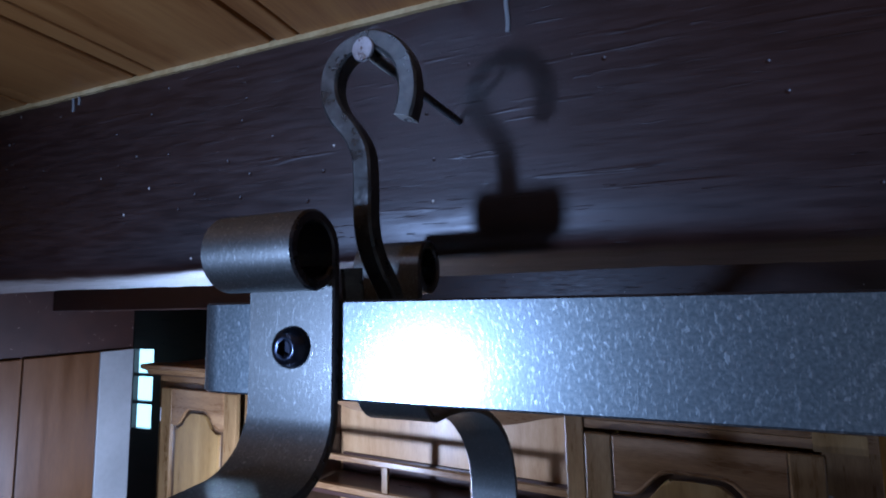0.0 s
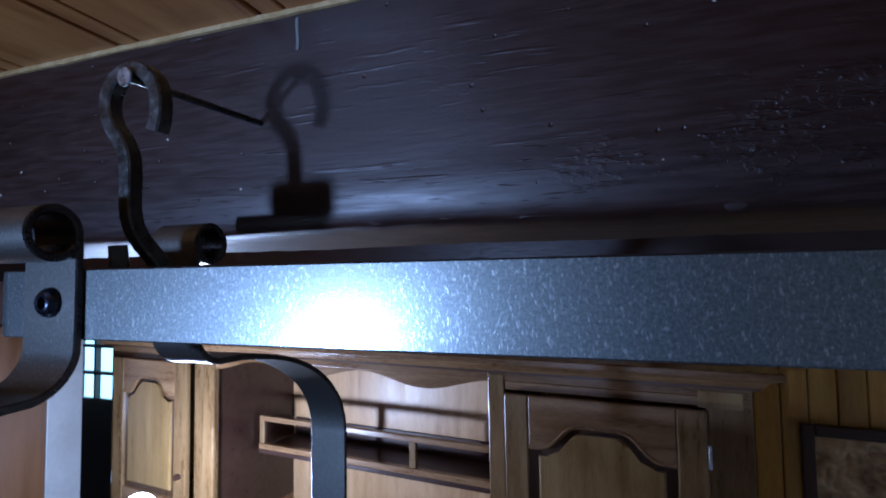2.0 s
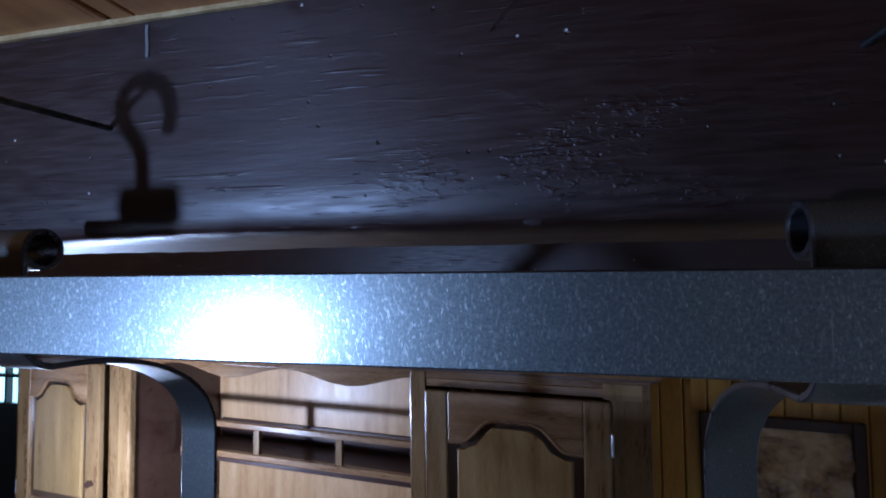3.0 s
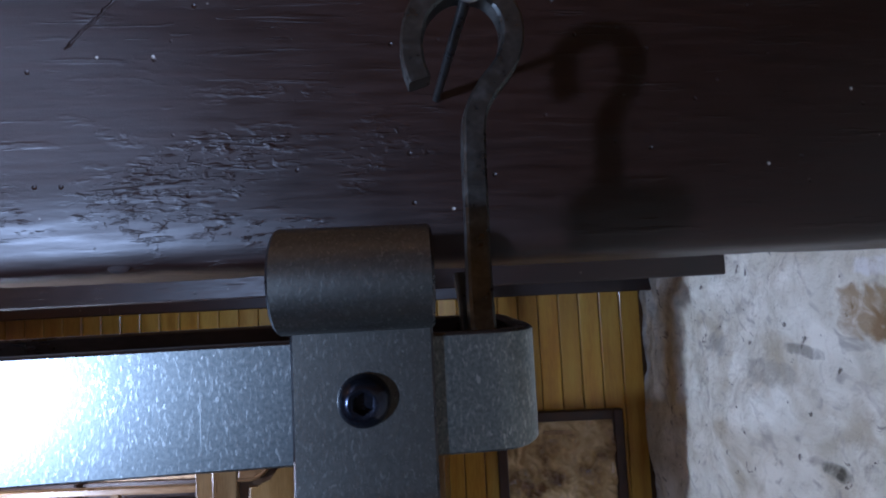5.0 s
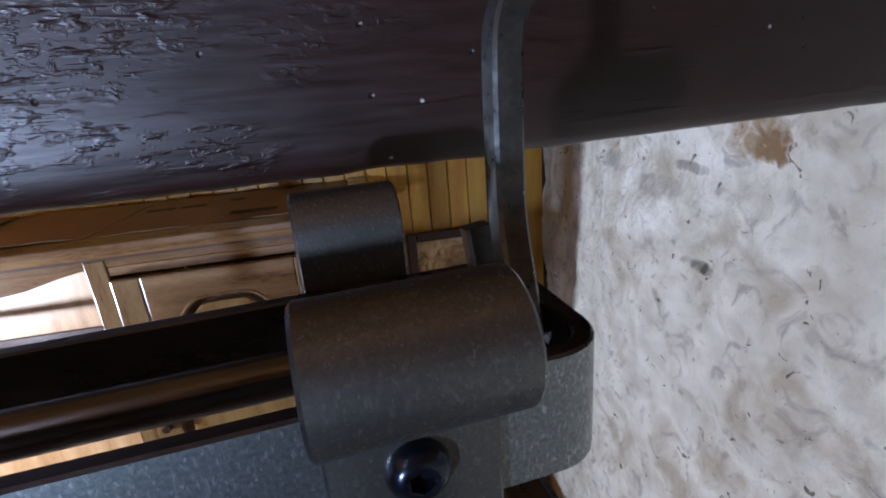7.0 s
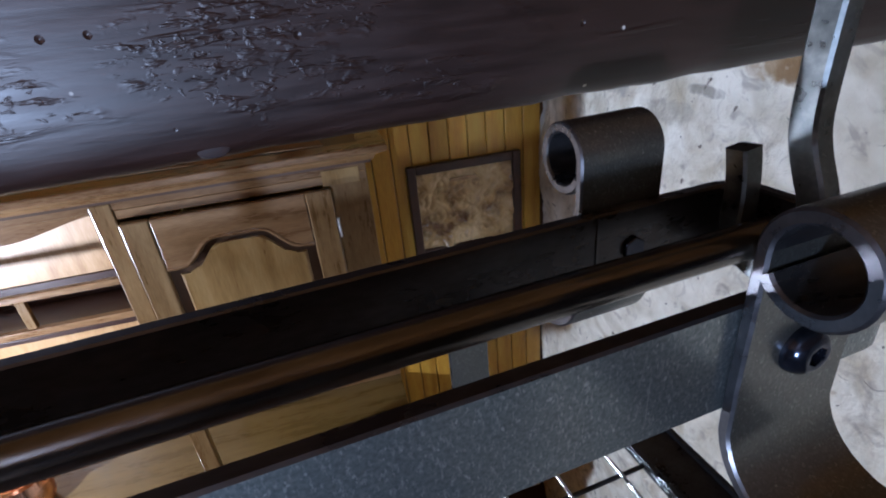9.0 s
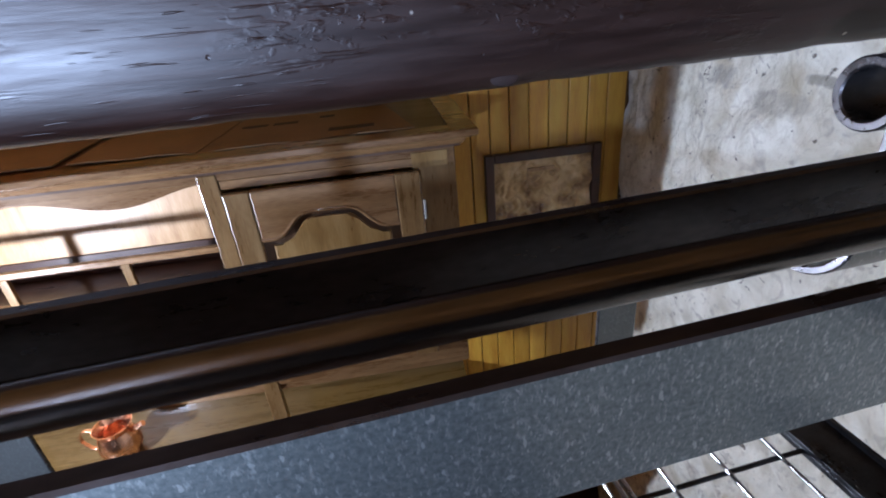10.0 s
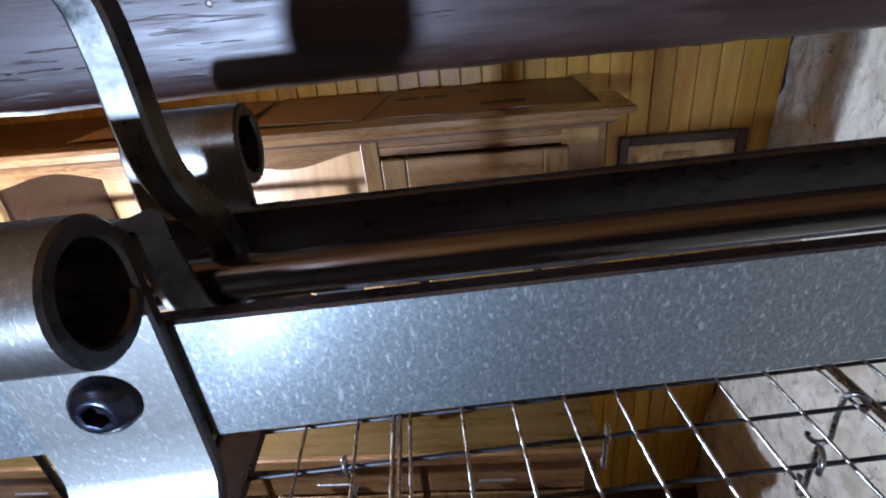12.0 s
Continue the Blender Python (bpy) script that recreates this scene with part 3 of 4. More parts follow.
def bolt(x, side):
    """A button-head bolt with a hexagon socket."""
    face = BAR_F - ARM_T if side < 0 else BAR_B + ARM_T
    bm = bmesh.new()
    prof = [(0.0069, 0), (0.0069, 0.0009), (0.0063, 0.0026), (0.0051, 0.0039), (0.0040, 0.0045), (0.0035, 0.0046)]
    seg, rows = 24, []
    for r, h in prof:
        rows.append([bm.verts.new((BOLT_X[x] + r * math.cos(2 * math.pi * i / seg), face + side * h, BOLT_Z[x] + r * math.sin(2 * math.pi * i / seg))) for i in range(seg)])
    for h in (0.0044, 0.0018):
        rows.append([])
        for i in range(seg):
            a = 2 * math.pi * i / seg
            s = (a + math.pi / 6) % (math.pi / 3) - math.pi / 6
            r = 0.0025 / math.cos(s)
            rows[-1].append(bm.verts.new((BOLT_X[x] + r * math.cos(a), face + side * h, BOLT_Z[x] + r * math.sin(a))))
    for a, b in zip(rows, rows[1:]):
        for i in range(seg):
            bm.faces.new((a[i], a[(i + 1) % seg], b[(i + 1) % seg], b[i]))
    bm.faces.new(rows[-1])
    return bm


def nut(x, side):
    """The hexagon nut on the inner side of the rail."""
    y = BAR_F + 0.005 if side < 0 else BAR_B - 0.005
    bm = rod(bmesh.new(), (BOLT_X[x], y, BOLT_Z[x]), (BOLT_X[x], y - side * 0.0018, BOLT_Z[x]), 0.0046, 6)
    bmesh.ops.bevel(bm, geom=list(bm.edges), offset=0.0004, segments=1, affect="EDGES")
    return bm


for x in (ARM_L, ARM_R):
    for side in (-1, 1):
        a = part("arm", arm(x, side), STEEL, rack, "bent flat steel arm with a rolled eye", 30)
        # cut edges and the eye's inside: shade painted in as darker steel
        a.data.materials.append(SHADESTEEL)
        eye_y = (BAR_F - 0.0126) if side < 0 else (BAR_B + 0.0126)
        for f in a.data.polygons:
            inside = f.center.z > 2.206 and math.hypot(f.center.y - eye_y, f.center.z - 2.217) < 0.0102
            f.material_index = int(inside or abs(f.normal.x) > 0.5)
        part("bolt", bolt(x, side), BLUED, a, "blued button-head bolt", 35)
        part("nut", nut(x, side), BLUED, a, "dark hexagon nut inside the rail", 30)

# lower frame and its wire grid
GRID_Z = 1.95
FX0, FX1, FY0, FY1 = -0.232, 0.453, -0.062, 0.342
for y in (FY0, FY1):
    part("frame_side", boxed(FX0, FX1, y - 0.0025, y + 0.0025, GRID_Z - 0.011, GRID_Z + 0.002, bevel=0.0008), BLACKM, rack, "black steel frame bar")
for x in (FX0, FX1 - 0.04):
    bm = boxed(x, x + 0.04, FY0 + 0.003, FY1 - 0.003, GRID_Z - 0.006, GRID_Z - 0.001, bevel=0.0008)
    box(bm, x, x + 0.004, FY0 + 0.003, FY1 - 0.003, GRID_Z - 0.001, GRID_Z + 0.003, bevel=0.0006)
    box(bm, x + 0.036, x + 0.04, FY0 + 0.003, FY1 - 0.003, GRID_Z - 0.001, GRID_Z + 0.003, bevel=0.0006)
    part("frame_end", bm, BLACKM, rack, "black steel frame bar")
GX = [-0.157 + 0.0423 * k for k in range(14)]
GY = [0.327 - 0.0435 * k for k in range(9)]
for x in GX:
    part("wire", rod(bmesh.new(), (x, FY0 + 0.003, GRID_Z), (x, FY1 - 0.003, GRID_Z), 0.0014, 8), WIRE, rack, "", 40)
for y in GY:
    part("wire", rod(bmesh.new(), (FX0 + 0.038, y, GRID_Z - 0.003), (FX1 - 0.038, y, GRID_Z - 0.003), 0.0018, 8), BLACKM, rack, "", 40)
for x in (-0.083, 0.276):
    for dx in (-0.0026, 0.0026):
        part("wire", rod(bmesh.new(), (x + dx, FY0 + 0.003, GRID_Z + 0.001), (x + dx, FY1 - 0.003, GRID_Z + 0.001), 0.0019, 8), WIRE, rack, "bright cross wire, one of a pair", 40)


# ---- the two hooks on their nails ----
def hanger(lift, sway, skew, tail, r):
    """A square iron bar: a hook over the nail, an S-shaped stem, and a curl under the rod. Drawn for the rod at the origin."""
    top = [(0.0185, 0.077), (0.0205, 0.084), (0.0205, 0.093), (0.0175, 0.102), (0.0105, 0.1085), (0.0025, 0.1105), (-0.0070, 0.1080), (-0.0130, 0.1005),
           (-0.0140, 0.0915), (-0.0108, 0.0825), (-0.0045, 0.0745), (0.0, 0.066), (0.0012, 0.055)]
    ctrl = [Vector((x, sway, z + lift)) for x, z in top]
    ctrl += [Vector((0.0015, sway, 0.040)), Vector((0.002, sway * 0.8 + r * 0.2, 0.028)), Vector((0.003, sway * 0.25 + r * 0.75, 0.014))]
    for k in range(9):
        a = radians(0 - 180 * k / 8)
        ctrl.append(Vector((0.003 + skew * 0.6 * k / 8, r * math.cos(a), r * math.sin(a))))
    ctrl += [Vector((0.003 + skew * 0.75, -r, 0.008)), Vector((0.0035 + skew * 0.9, -r - 0.0004, 0.016)), Vector((0.0045 + skew, -r - 0.0012, tail))]
    return sweep(bmesh.new(), spline(ctrl, 4), flat_ring(0.0085, 0.0078, 0.0009), (0, 1, 0))


def hang(x, y, z, bm, turn, label):
    ob = new("hanging_hook", mesh_from("hanging_hook", bm, IRON, 30))
    ob.matrix_world = pose(x, y, z, 0, 0, turn)
    return tagged(ob, label, "hook", "hooks that carry the rack")


hang(-0.0995, ROD_Y, ROD_Z, hanger(0.003, -0.0105, -0.010, 0.0235, 0.0105), 0, "black iron hook hanging from a bent nail")
hang(0.3590, ROD_Y - 0.005, ROD_Z + 0.003, hanger(0.012, 0.002, 0.0, 0.0245, 0.0137), 180, "black iron hook hanging from a steel nail")


def nail(x0, z0, x1, z1):
    n = thing("nail", (x1, BEAM_Y, z1), "long zinc nail driven into the dark beam", "nail", "nails in the beam")
    a, b = Vector((x0, 0.131, z0)), Vector((x1, BEAM_Y + 0.03, z1))
    part("shank", rod(bmesh.new(), a, b, 0.0021, 12), IRON, n, "dark nail shank", 40)
    d = (b - a).normalized()
    bm = rod(bmesh.new(), a - d * 0.0016, a, 0.0049, 24)
    bmesh.ops.bevel(bm, geom=list(bm.edges), offset=0.0004, segments=1, affect="EDGES")
    part("head", bm, ZINC, n, "bright flat nail head", 40)


nail(-0.0960, 2.2985, -0.0890, 2.3025)
nail(0.3575, 2.3105, 0.352, 2.309)


# ---- marks on the beam ----
KNOT = material("dark_knot", [(0.012, 0.006, 0.005), (0.035, 0.016, 0.012)], 0.8, 0, 150, (1, 1, 1), 500, 0.5, 0.0006)


def plug(x, z):
    bm = bmesh.new()
    bmesh.ops.create_uvsphere(bm, u_segments=20, v_segments=12, radius=1, matrix=Matrix.Translation((x, BEAM_Y + 0.0052, z)) @ Matrix.Diagonal((0.0055, 0.0010, 0.0028, 1)))
    return tagged(new("knot_plug", mesh_from("knot_plug", bm, KNOT, 60)), "dark round wooden plug in the beam's lower edge", "plug")


def paint_drip(x, z0, z1):
    pts = [Vector((x + 0.0004 * math.sin(k), BEAM_Y - 0.0006, z0 + (z1 - z0) * k / 6)) for k in range(7)]
    return tagged(new("paint_drip", mesh_from("paint_drip", sweep(bmesh.new(), pts, flat_ring(0.0026, 0.0012, 0.0004), (1, 0, 0)), WHITE, 60)), "short dried pale paint drip on the beam", "paint drip")


plug(0.193, 2.2290)
paint_drip(-0.061, 2.348, 2.370)
paint_drip(-0.425, 2.361, 2.3755)
paint_drip(-0.418, 2.366, 2.3755)


# ---- hooks that hang on the grid ----
def grid_hook(x, y, size, turn, gauge=0.0016):
    r = size
    pts = [(-r, -0.004)] + [(r * math.cos(radians(a)), 0.002 + r * math.sin(radians(a))) for a in range(180, -1, -30)]
    pts += [(r, -0.020), (r - 0.001, -0.036)]
    pts += [(2 * r - 0.001 - r * math.cos(radians(a)), -0.040 - r * math.sin(radians(a))) for a in range(0, 181, 30)]
    line = spline([(u, 0, v) for u, v in pts], 3)
    ob = new("wire_hook", mesh_from("wire_hook", sweep(bmesh.new(), line, round_ring(gauge), (0, 1, 0)), WIRE, 60))
    ob.matrix_world = pose(x, y, GRID_Z - 0.001, 0, 0, turn)
    return tagged(ob, "bright wire hook hanging on the grid", "hook", "wire hooks on the grid")


grid_hook(-0.121, GY[1], 0.0045, 90)
grid_hook(0.077, GY[1], 0.0045, 75)
grid_hook(0.268, GY[1], 0.0075, 150, 0.0022)
grid_hook(0.206, GY[2], 0.0075, 60, 0.0022)


# ---- the dresser ----
DY = 1.190          # front of the face frame
DTOP = 1.985
dresser = thing("dresser", (-0.53, 1.38, 1.28), "honey-coloured varnished wooden wall dresser with arched doors", "cabinet")


def arch(u):
    """Height of the cathedral arch at u in 0..1."""
    v = min(u, 1 - u)
    if v < 0.10:
        return 0.0
    s = min(1.0, (v - 0.10) / 0.24)
    return s * s * (3 - 2 * s) * (0.86 + 0.14 * math.sin(math.pi * u))


def arched_door(x0, x1, z0, z1, hinge_right):
    """A frame-and-panel door with an arched top rail and a raised field."""
    y0, y1 = DY - 0.022, DY - 0.001
    sw, rise = 0.062, 0.062
    base = z1 - 0.062 - rise
    xa, xb = x0 + sw, x1 - sw
    door = part("door", boxed(x0, xa, y0, y1, z0, z1, bevel=0.004), HONEY, dresser, "varnished cupboard door with an arched panel")
    part("stile", boxed(xb, x1, y0, y1, z0, z1, bevel=0.004), HONEY, door)
    part("rail", boxed(xa, xb, y0 + 0.001, y1, z0, z0 + 0.065, bevel=0.003), HONEYX, door)
    n = 28
    low = [(xa + (xb - xa) * i / n, base + rise * arch(i / n)) for i in range(n + 1)]
    part("rail", prism(bmesh.new(), low + [(xb, z1), (xa, z1)], y0 + 0.001, y1, 0.004), HONEYX, door)
    # groove floor: stain plus the shadow under the arch, both in the colour
    part("field", boxed(xa - 0.004, xb + 0.004, y0 + 0.012, y1 + 0.0005, z0 + 0.06, z1 - 0.03), GROOVE, door, "stained groove round the panel with the arch's shadow in its colour")
    lip = [(xa + (xb - xa) * i / n, base + rise * arch(i / n)) for i in range(n + 1)]
    path = spline([(x, y0 + 0.006, z - 0.003) for x, z in lip[::2]], 2)
    part("moulding", sweep(bmesh.new(), path, round_ring(0.0065, 8), (0, 1, 0)), HONEYX, door, "rounded moulding under the arch", 60)
    g = 0.024
    up = [(xb - g - (xb - xa - 2 * g) * i / n, base - g * 0.9 + rise * arch(1 - i / n)) for i in range(n + 1)]
    part("raised_panel", prism(bmesh.new(), [(xa + g, z0 + 0.065 + g), (xb - g, z0 + 0.065 + g)] + up, y0 + 0.003, y0 + 0.013, 0.006), PANELW, door, "lighter raised panel")
    xh = x1 + 0.003 if hinge_right else x0 - 0.003
    for z in (z0 + 0.09, z1 - 0.10):
        part("hinge", rod(bmesh.new(), (xh, y0 + 0.004, z - 0.025), (xh, y0 + 0.004, z + 0.025), 0.004, 10), ZINC, door, "small steel hinge", 40)
    part("knob", rod(bmesh.new(), (x0 + 0.03 if hinge_right else x1 - 0.03, y0 - 0.018, z0 + 0.15), (x0 + 0.03 if hinge_right else x1 - 0.03, y0, z0 + 0.15), 0.010, 14), DARKW, door, "dark turned knob", 40)


DLOW = 1.30
X_L, X_N0, X_N1, X_R = -1.79, -1.215, -0.199, 0.405
back = BACK_Y - 0.014
# carcass
part("side", boxed(X_R - 0.022, X_R, DY + 0.02, back, DLOW, DTOP - 0.03), HONEY, dresser)
part("side", boxed(X_L, X_L + 0.022, DY + 0.02, back, DLOW, DTOP - 0.03), HONEY, dresser)
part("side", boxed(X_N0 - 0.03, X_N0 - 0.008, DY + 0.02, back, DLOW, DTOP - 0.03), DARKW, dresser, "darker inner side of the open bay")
part("side", boxed(X_N1 + 0.006, X_N1 + 0.028, DY + 0.02, back, DLOW, DTOP - 0.03), HONEY, dresser)
part("bottom", boxed(X_L, X_N0 - 0.008, DY + 0.005, back, DLOW - 0.02, DLOW), HONEYX, dresser)
part("bottom", boxed(X_N1 + 0.006, X_R, DY + 0.005, back, DLOW - 0.02, DLOW), HONEYX, dresser)
# top board browner than the fronts: its weak bounce light is in the colour
part("top", boxed(X_L - 0.02, X_R + 0.012, DY - 0.02, back, DTOP - 0.045, DTOP - 0.006), TOPW, dresser, "brown top board, darkened to stand in for weak light")
# face frame
part("stile", boxed(X_R - 0.092, X_R, DY, DY + 0.02, DLOW, DTOP - 0.04, bevel=0.002), HONEY, dresser)
part("stile", boxed(X_N1, X_N1 + 0.045, DY - 0.003, DY + 0.02, DLOW - 0.3, 1.935, bevel=0.003), HONEY, dresser)
part("stile", boxed(X_N0 - 0.10, X_N0 - 0.055, DY - 0.002, DY + 0.02, DLOW, 1.935, bevel=0.003), HONEY, dresser)
part("stile", boxed(X_N0 - 0.053, X_N0, DY - 0.006, DY + 0.02, DLOW - 0.3, 1.935, bevel=0.006), HONEY, dresser)
part("stile", boxed(X_L, X_L + 0.035, DY, DY + 0.02, DLOW, DTOP - 0.04, bevel=0.002), HONEY, dresser)
part("top_rail", boxed(X_N1 + 0.046, X_R - 0.001, DY - 0.0005, DY + 0.019, 1.896, 1.9175, bevel=0.002), HONEYX, dresser)
part("top_rail", boxed(X_L + 0.036, X_N0 - 0.101, DY - 0.0005, DY + 0.019, 1.896, 1.9175, bevel=0.002), HONEYX, dresser)
part("top_rail", boxed(X_L + 0.01, X_R - 0.001, DY - 0.001, DY + 0.019, 1.918, 1.950, bevel=0.002), HONEYX, dresser)
part("bottom_rail", boxed(X_N1 + 0.04, X_R - 0.002, DY - 0.001, DY + 0.019, DLOW, DLOW + 0.05, bevel=0.002), HONEYX, dresser)


def cornice():
    bm = bmesh.new()
    prof = [(0.0, 1.938), (-0.012, 1.940), (-0.020, 1.946), (-0.026, 1.958), (-0.044, 1.966), (-0.052, 1.970), (-0.052, DTOP - 0.003), (-0.049, DTOP), (0.01, DTOP), (0.01, 1.938)]
    ends = []
    for x, s in ((X_L - 0.05, 0), (X_R, 1)):
        ends.append([bm.verts.new((x + (-dy if s else 0.0), DY + dy, z)) for dy, z in prof])
    k = len(prof)
    for i in range(k):
        bm.faces.new((ends[0][i], ends[0][(i + 1) % k], ends[1][(i + 1) % k], ends[1][i]))
    bm.faces.new(ends[0])
    turn = [bm.verts.new((X_R - dy, back, z)) for dy, z in prof]
    for i in range(k):
        bm.faces.new((ends[1][i], ends[1][(i + 1) % k], turn[(i + 1) % k], turn[i]))
    bm.faces.new(turn[::-1])
    return bm


part("cornice", cornice(), HONEYX, dresser, "moulded cornice", 30)
part("patch", boxed(X_R - 0.106, X_R - 0.018, DY - 0.003, DY + 0.001, 1.893, 1.930), PANELW, dresser, "bare square of paler wood")


def valance():
    """Scalloped board under the top rail of the open bay."""
    n, pts = 72, []
    for i in range(n + 1):
        u = i / n
        x = X_N0 + (X_N1 - X_N0) * u
        pts.append((x, 1.897 + 0.018 * math.cos(2 * math.pi * (x + 0.6) / 0.42)))
    return prism(bmesh.new(), pts + [(X_N1, 1.93), (X_N0, 1.93)], DY + 0.001, DY + 0.016, 0.0015)


part("valance", valance(), HONEYX, dresser, "scalloped valance board")
part("back_panel", boxed(X_N0 - 0.008, X_N1 + 0.006, back - 0.012, back - 0.002, 0.972, 1.94), PALE, dresser, "pale wooden back of the open bay")
part("plate_rail", boxed(-1.205, X_N1 + 0.005, 1.388, 1.406, 1.650, 1.670, bevel=0.003), HONEYX, dresser)
part("plate_rail", boxed(-1.205, X_N1 + 0.005, 1.384, 1.406, 1.545, 1.566, bevel=0.003), HONEYX, dresser)
# shelf and back strip dark, so the baluster gaps look dark
part("shelf", boxed(-1.205, X_N1 + 0.005, 1.384, back - 0.012, 1.530, 1.5445, bevel=0.002), DARKW, dresser, "dark shelf")
for x in (-1.195, -0.87, -0.54, -0.235):
    part("baluster", boxed(x - 0.012, x + 0.012, 1.390, 1.405, 1.566, 1.650, bevel=0.002), HONEY, dresser)
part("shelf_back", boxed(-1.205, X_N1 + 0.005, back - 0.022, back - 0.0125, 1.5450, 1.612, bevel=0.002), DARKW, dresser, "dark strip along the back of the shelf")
arched_door(-0.149, 0.315, DLOW + 0.045, 1.890, True)
arched_door(-1.748, -1.335, DLOW + 0.045, 1.897, False)

# things on top of the dresser
cards = []


def flat_carton(pts, z, label, bars):
    """A flattened carton with the outline pts (x, y), slightly wavy, and plain bars of print."""
    c = thing("cardboard", (pts[0][0], pts[0][1], z), label, "cardboard")
    bm = bmesh.new()
    nx, ny = 14, 6
    (ax, ay), (bx, by), (cx, cy), (dx, dy) = pts
    grid = []
    for i in range(nx + 1):
        row = []
        for k in range(ny + 1):
            u, v = i / nx, k / ny
            x = (ax * (1 - u) + bx * u) * (1 - v) + (dx * (1 - u) + cx * u) * v
            y = (ay * (1 - u) + by * u) * (1 - v) + (dy * (1 - u) + cy * u) * v
            h = 0.0022 * (1 + noise.noise(Vector((x * 9, y * 11, z)))) + 0.002 * abs(math.sin(u * 6.3))
            row.append((bm.verts.new((x, y, z + h + 0.003)), bm.verts.new((x, y, z + h))))
        grid.append(row)
    for i in range(nx):
        for k in range(ny):
            a, b, c2, d = grid[i][k], grid[i + 1][k], grid[i + 1][k + 1], grid[i][k + 1]
            bm.faces.new((a[0], b[0], c2[0], d[0]))
            bm.faces.new((d[1], c2[1], b[1], a[1]))
    rim = [grid[i][0] for i in range(nx + 1)] + [grid[nx][k] for k in range(1, ny + 1)]
    rim += [grid[i][ny] for i in range(nx - 1, -1, -1)] + [grid[0][k] for k in range(ny - 1, 0, -1)]
    for p, q in zip(rim, rim[1:] + rim[:1]):
        bm.faces.new((p[0], p[1], q[1], q[0]))
    part("sheet", bm, CARD, c, "", 40)
    for x0, x1, y0, y1 in bars:
        part("print_bar", boxed(x0, x1, y0, y1, z + 0.0082, z + 0.0088), INK, c, "dark bar of print too small to read")
    cards.append(c)


CARD = material("brown_carton", [(0.20, 0.125, 0.055), (0.27, 0.175, 0.08), (0.31, 0.205, 0.10)], 0.7, 0, 9, (1, 1, 1), 90, 0.2, 0.0008)
INK = material("faded_print", [(0.05, 0.033, 0.02), (0.08, 0.055, 0.03)], 0.7, 0, 60, (1, 1, 1), 300, 0.1, 0.0003)
CARD_Z = DTOP - 0.0055
flat_carton([(-0.486, 1.240), (-0.190, 1.212), (-0.160, 1.545), (-0.505, 1.575)], CARD_Z, "flattened brown carton lying on the dresser", [])
flat_carton([(-0.186, 1.208), (0.318, 1.214), (0.256, 1.535), (-0.150, 1.550)], CARD_Z, "flattened brown carton with dark print lying on the dresser",
            [(-0.127, -0.06, 1.405, 1.430), (-0.045, 0.020, 1.405, 1.430), (0.110, 0.222, 1.268, 1.300), (0.075, 0.115, 1.440, 1.465)])
flat_carton([(-0.980, 1.235), (-0.520, 1.243), (-0.535, 1.600), (-0.960, 1.590)], CARD_Z, "sheet of brown wrapping card on the dresser", [])
base = thing("base_cabinet", (-0.53, 1.3, 0), "honey-coloured wooden base cabinet under the worktop", "cabinet")
part("body", boxed(X_L, X_R + 0.02, 1.115, back, 0.08, 0.90), HONEY, base)
part("plinth", boxed(X_L, X_R + 0.02, 1.15, back, 0, 0.079), DARKW, base)
for k in range(4):
    x = X_L + 0.02 + k * 0.545
    d = part("drawer_front", boxed(x, x + 0.52, 1.095, 1.1145, 0.74, 0.88, bevel=0.004), HONEYX, base)
    part("handle", rod(bmesh.new(), (x + 0.17, 1.077, 0.81), (x + 0.29, 1.077, 0.81), 0.006, 10), ZINC, d, "steel bar handle", 40)
    d = part("door", boxed(x, x + 0.52, 1.095, 1.1145, 0.10, 0.72, bevel=0.004), HONEY, base)
    part("handle", rod(bmesh.new(), (x + 0.42, 1.077, 0.52), (x + 0.42, 1.077, 0.66), 0.006, 10), ZINC, d, "steel bar handle", 40)
worktop = thing("worktop", (-0.7, 1.3, 0.901), "yellow-brown varnished wooden worktop on the base cabinet", "worktop")
part("board", boxed(X_L - 0.01, X_R + 0.03, 1.090, back, 0.901, 0.939, bevel=0.003), WORK, worktop)
part("front_edge", boxed(X_L - 0.01, X_R + 0.03, 1.070, 1.0895, 0.896, 0.940, bevel=0.006), HONEYX, worktop, "rounded darker front edge")
part("splash_board", boxed(X_L - 0.01, X_R + 0.03, back - 0.014, back - 0.0125 + 0.012, 0.9395, 0.969), HONEYX, worktop)


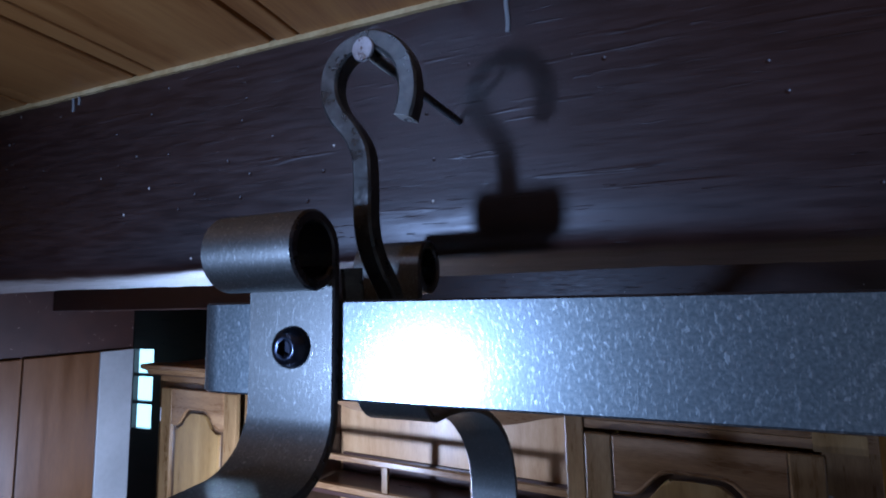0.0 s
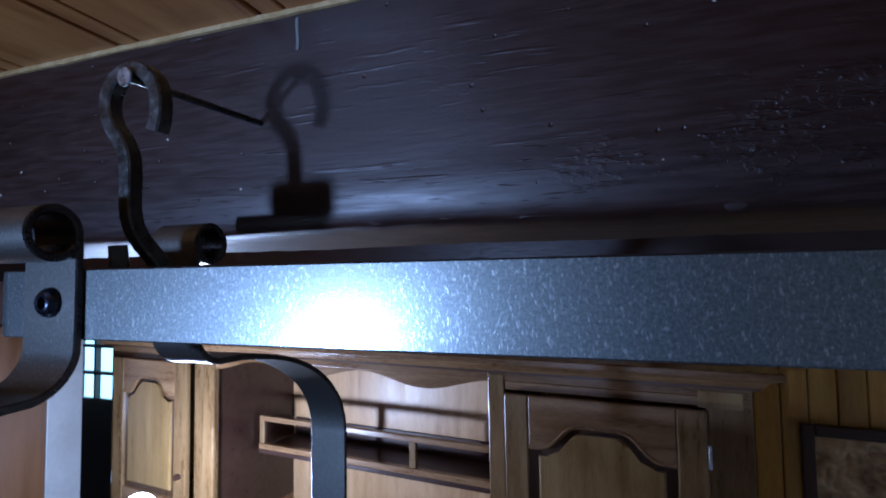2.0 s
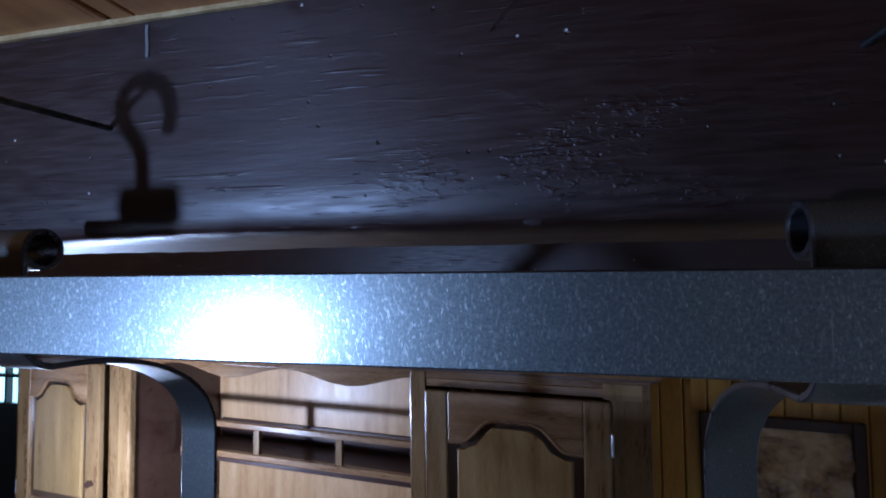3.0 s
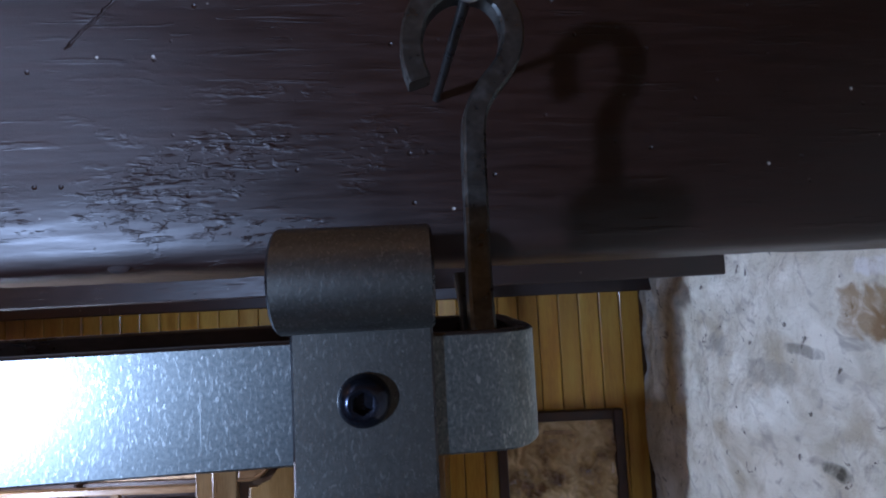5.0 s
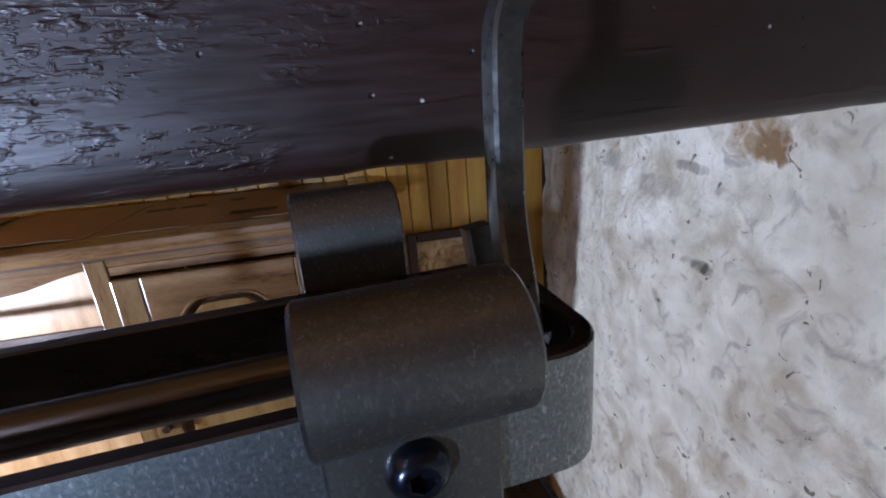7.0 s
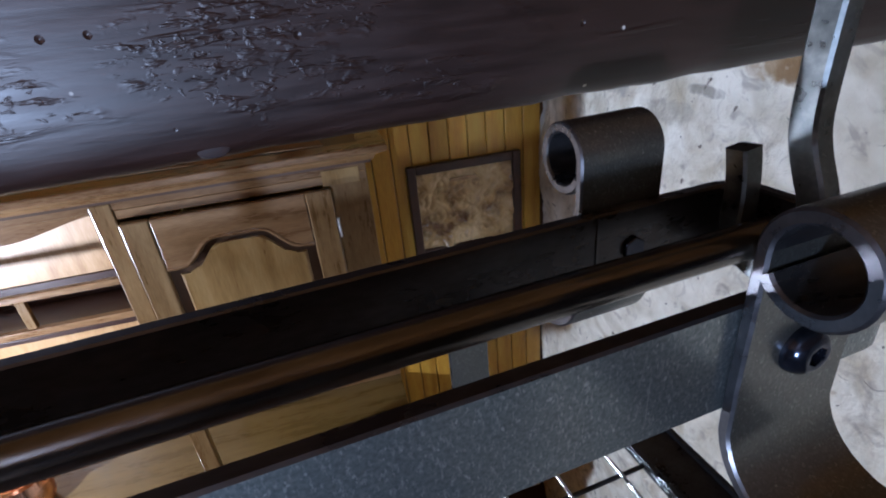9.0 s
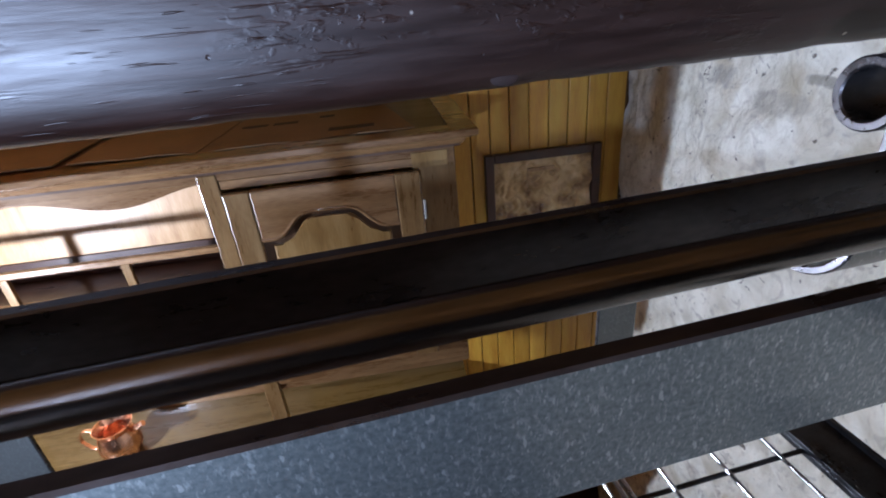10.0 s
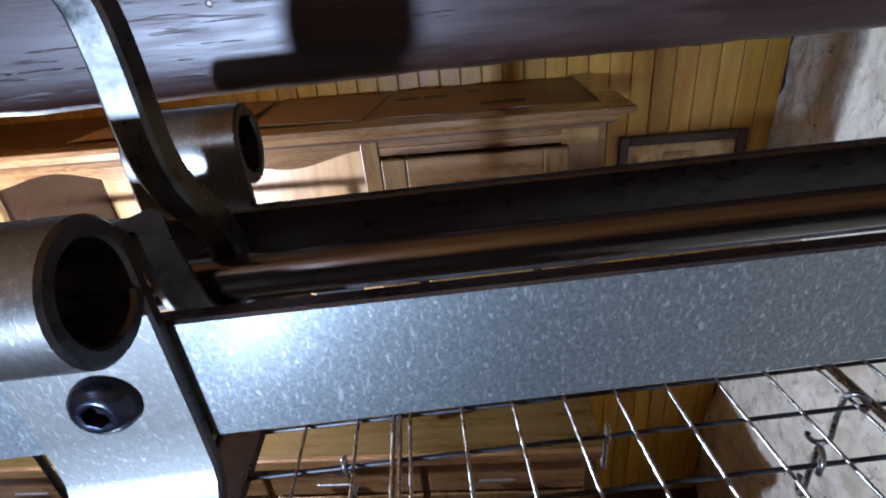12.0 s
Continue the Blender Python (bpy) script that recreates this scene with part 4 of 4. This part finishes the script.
def jug(x, y, z, k):
    j = thing("copper_jug", (x, y, z), "small polished copper jug with a loop handle", "jug")
    prof = [(0.030, 0), (0.038, 0.004), (0.047, 0.025), (0.048, 0.045), (0.041, 0.066), (0.036, 0.078), (0.041, 0.090), (0.044, 0.095), (0.042, 0.095), (0.034, 0.078), (0.045, 0.045), (0.03, 0.006)]
    bm, seg, rows = bmesh.new(), 28, []
    for r, h in ((k * a, k * c) for a, c in prof):
        rows.append([bm.verts.new((x + r * math.cos(2 * math.pi * i / seg), y + r * math.sin(2 * math.pi * i / seg), z + h)) for i in range(seg)])
    for a, b in zip(rows, rows[1:]):
        for i in range(seg):
            bm.faces.new((a[i], a[(i + 1) % seg], b[(i + 1) % seg], b[i]))
    bm.faces.new(rows[0])
    bm.faces.new(rows[-1])
    part("body", bm, COPPER, j, "", 40)
    h = spline([(x - k * 0.040, y, z + k * 0.084), (x - k * 0.068, y, z + k * 0.088), (x - k * 0.082, y, z + k * 0.065), (x - k * 0.068, y, z + k * 0.035), (x - k * 0.046, y, z + k * 0.028)], 6)
    part("handle", sweep(bmesh.new(), h, flat_ring(0.014, 0.004), (0, 1, 0)), COPPER, j, "", 40)
    s = spline([(x + k * 0.036, y, z + k * 0.070), (x + k * 0.060, y, z + k * 0.082), (x + k * 0.070, y, z + k * 0.086)], 4)
    part("spout", sweep(bmesh.new(), s, round_ring(0.010, 10), (0, 1, 0)), COPPER, j, "", 40)
    return j


jug_1 = jug(-0.790, 1.395, 0.940, 1.4)


# ---- the picture ----
def relief_picture():
    p = thing("picture", (0.75, BACK_Y - 0.014, 1.427), "dark framed brown relief picture on the board wall", "picture")
    x0, x1, z0, z1, y1 = 0.560, 0.966, 1.432, 1.776, BACK_Y - 0.0145
    f = 0.032
    for a in ((x0, x0 + f, z0, z1), (x1 - f, x1, z0, z1)):
        part("frame", boxed(a[0], a[1], y1 - 0.022, y1, a[2], a[3], bevel=0.005), FRAME, p)
    for a in ((z0, z0 + f), (z1 - f, z1)):
        part("frame", boxed(x0 + f, x1 - f, y1 - 0.0215, y1, a[0], a[1], bevel=0.005), FRAME, p)
    bm = bmesh.new()
    nx, nz = 110, 90
    rows = []
    for i in range(nx + 1):
        row = []
        for k in range(nz + 1):
            u, v = i / nx, k / nz
            q = Vector((u * 5.5, v * 4.5, 4))
            d = max(0.0, noise.noise(q) - 0.02) * 0.026 + abs(noise.noise(q * 2.7)) * 0.010
            row.append(bm.verts.new((x0 + f * 0.9 + (x1 - x0 - 1.8 * f) * u, y1 - 0.004 - d, z0 + f * 0.9 + (z1 - z0 - 1.8 * f) * v)))
        rows.append(row)
    for a, b in zip(rows, rows[1:]):
        for k in range(nz):
            bm.faces.new((a[k], b[k], b[k + 1], a[k + 1]))
    part("relief", bm, RELIEF, p, "brown and ochre worked relief", 60)
    part("title_bar", boxed(0.71, 0.80, y1 - 0.016, y1 - 0.008, 1.703, 1.714), PALE, p, "pale bar of lettering too small to read")
    return p


RELIEF = material("worked_relief", [(0.14, 0.065, 0.024), (0.52, 0.33, 0.13), (0.74, 0.54, 0.28)], 0.32, 0, 13, (1, 1, 1), 45, 0.25, 0.002, 0.1, 0.2, 0.0, 4.0, 0.12)
picture = relief_picture()


# ---- the lamp on its stand ----
def stand_lamp():
    x, y, z = STAND
    s = thing("floor_lamp", (x, y, 0), "slim work lamp on a stand with a bright white lens", "lamp")
    part("base", rod(bmesh.new(), (x, y, 0), (x, y, 0.02), 0.11, 32), BLACKM, s, "", 40)
    part("pole", rod(bmesh.new(), (x, y, 0.02), (x, y, z - 0.09), 0.010, 14), BLACKM, s, "", 40)
    bm = bmesh.new()
    bmesh.ops.create_uvsphere(bm, u_segments=24, v_segments=14, radius=0.045, matrix=Matrix.Translation((x, y, z)))
    bulb = part("bulb", bm, LED, s, "glowing white bulb", 180)
    bulb.visible_shadow = False
    part("socket", rod(bmesh.new(), (x, y, z - 0.09), (x, y, z - 0.04), 0.022, 18), BLACKM, s, "", 40)


stand_lamp()

# boards of the walls
tongue_boards()
wall_panels()
for ob in (wall_north, wall_stone, dresser, base, worktop, picture, jug_1, *cards):
    turned(ob, *HOUSE)
turned(rack, ARM_L, MID_Y, -0.25)
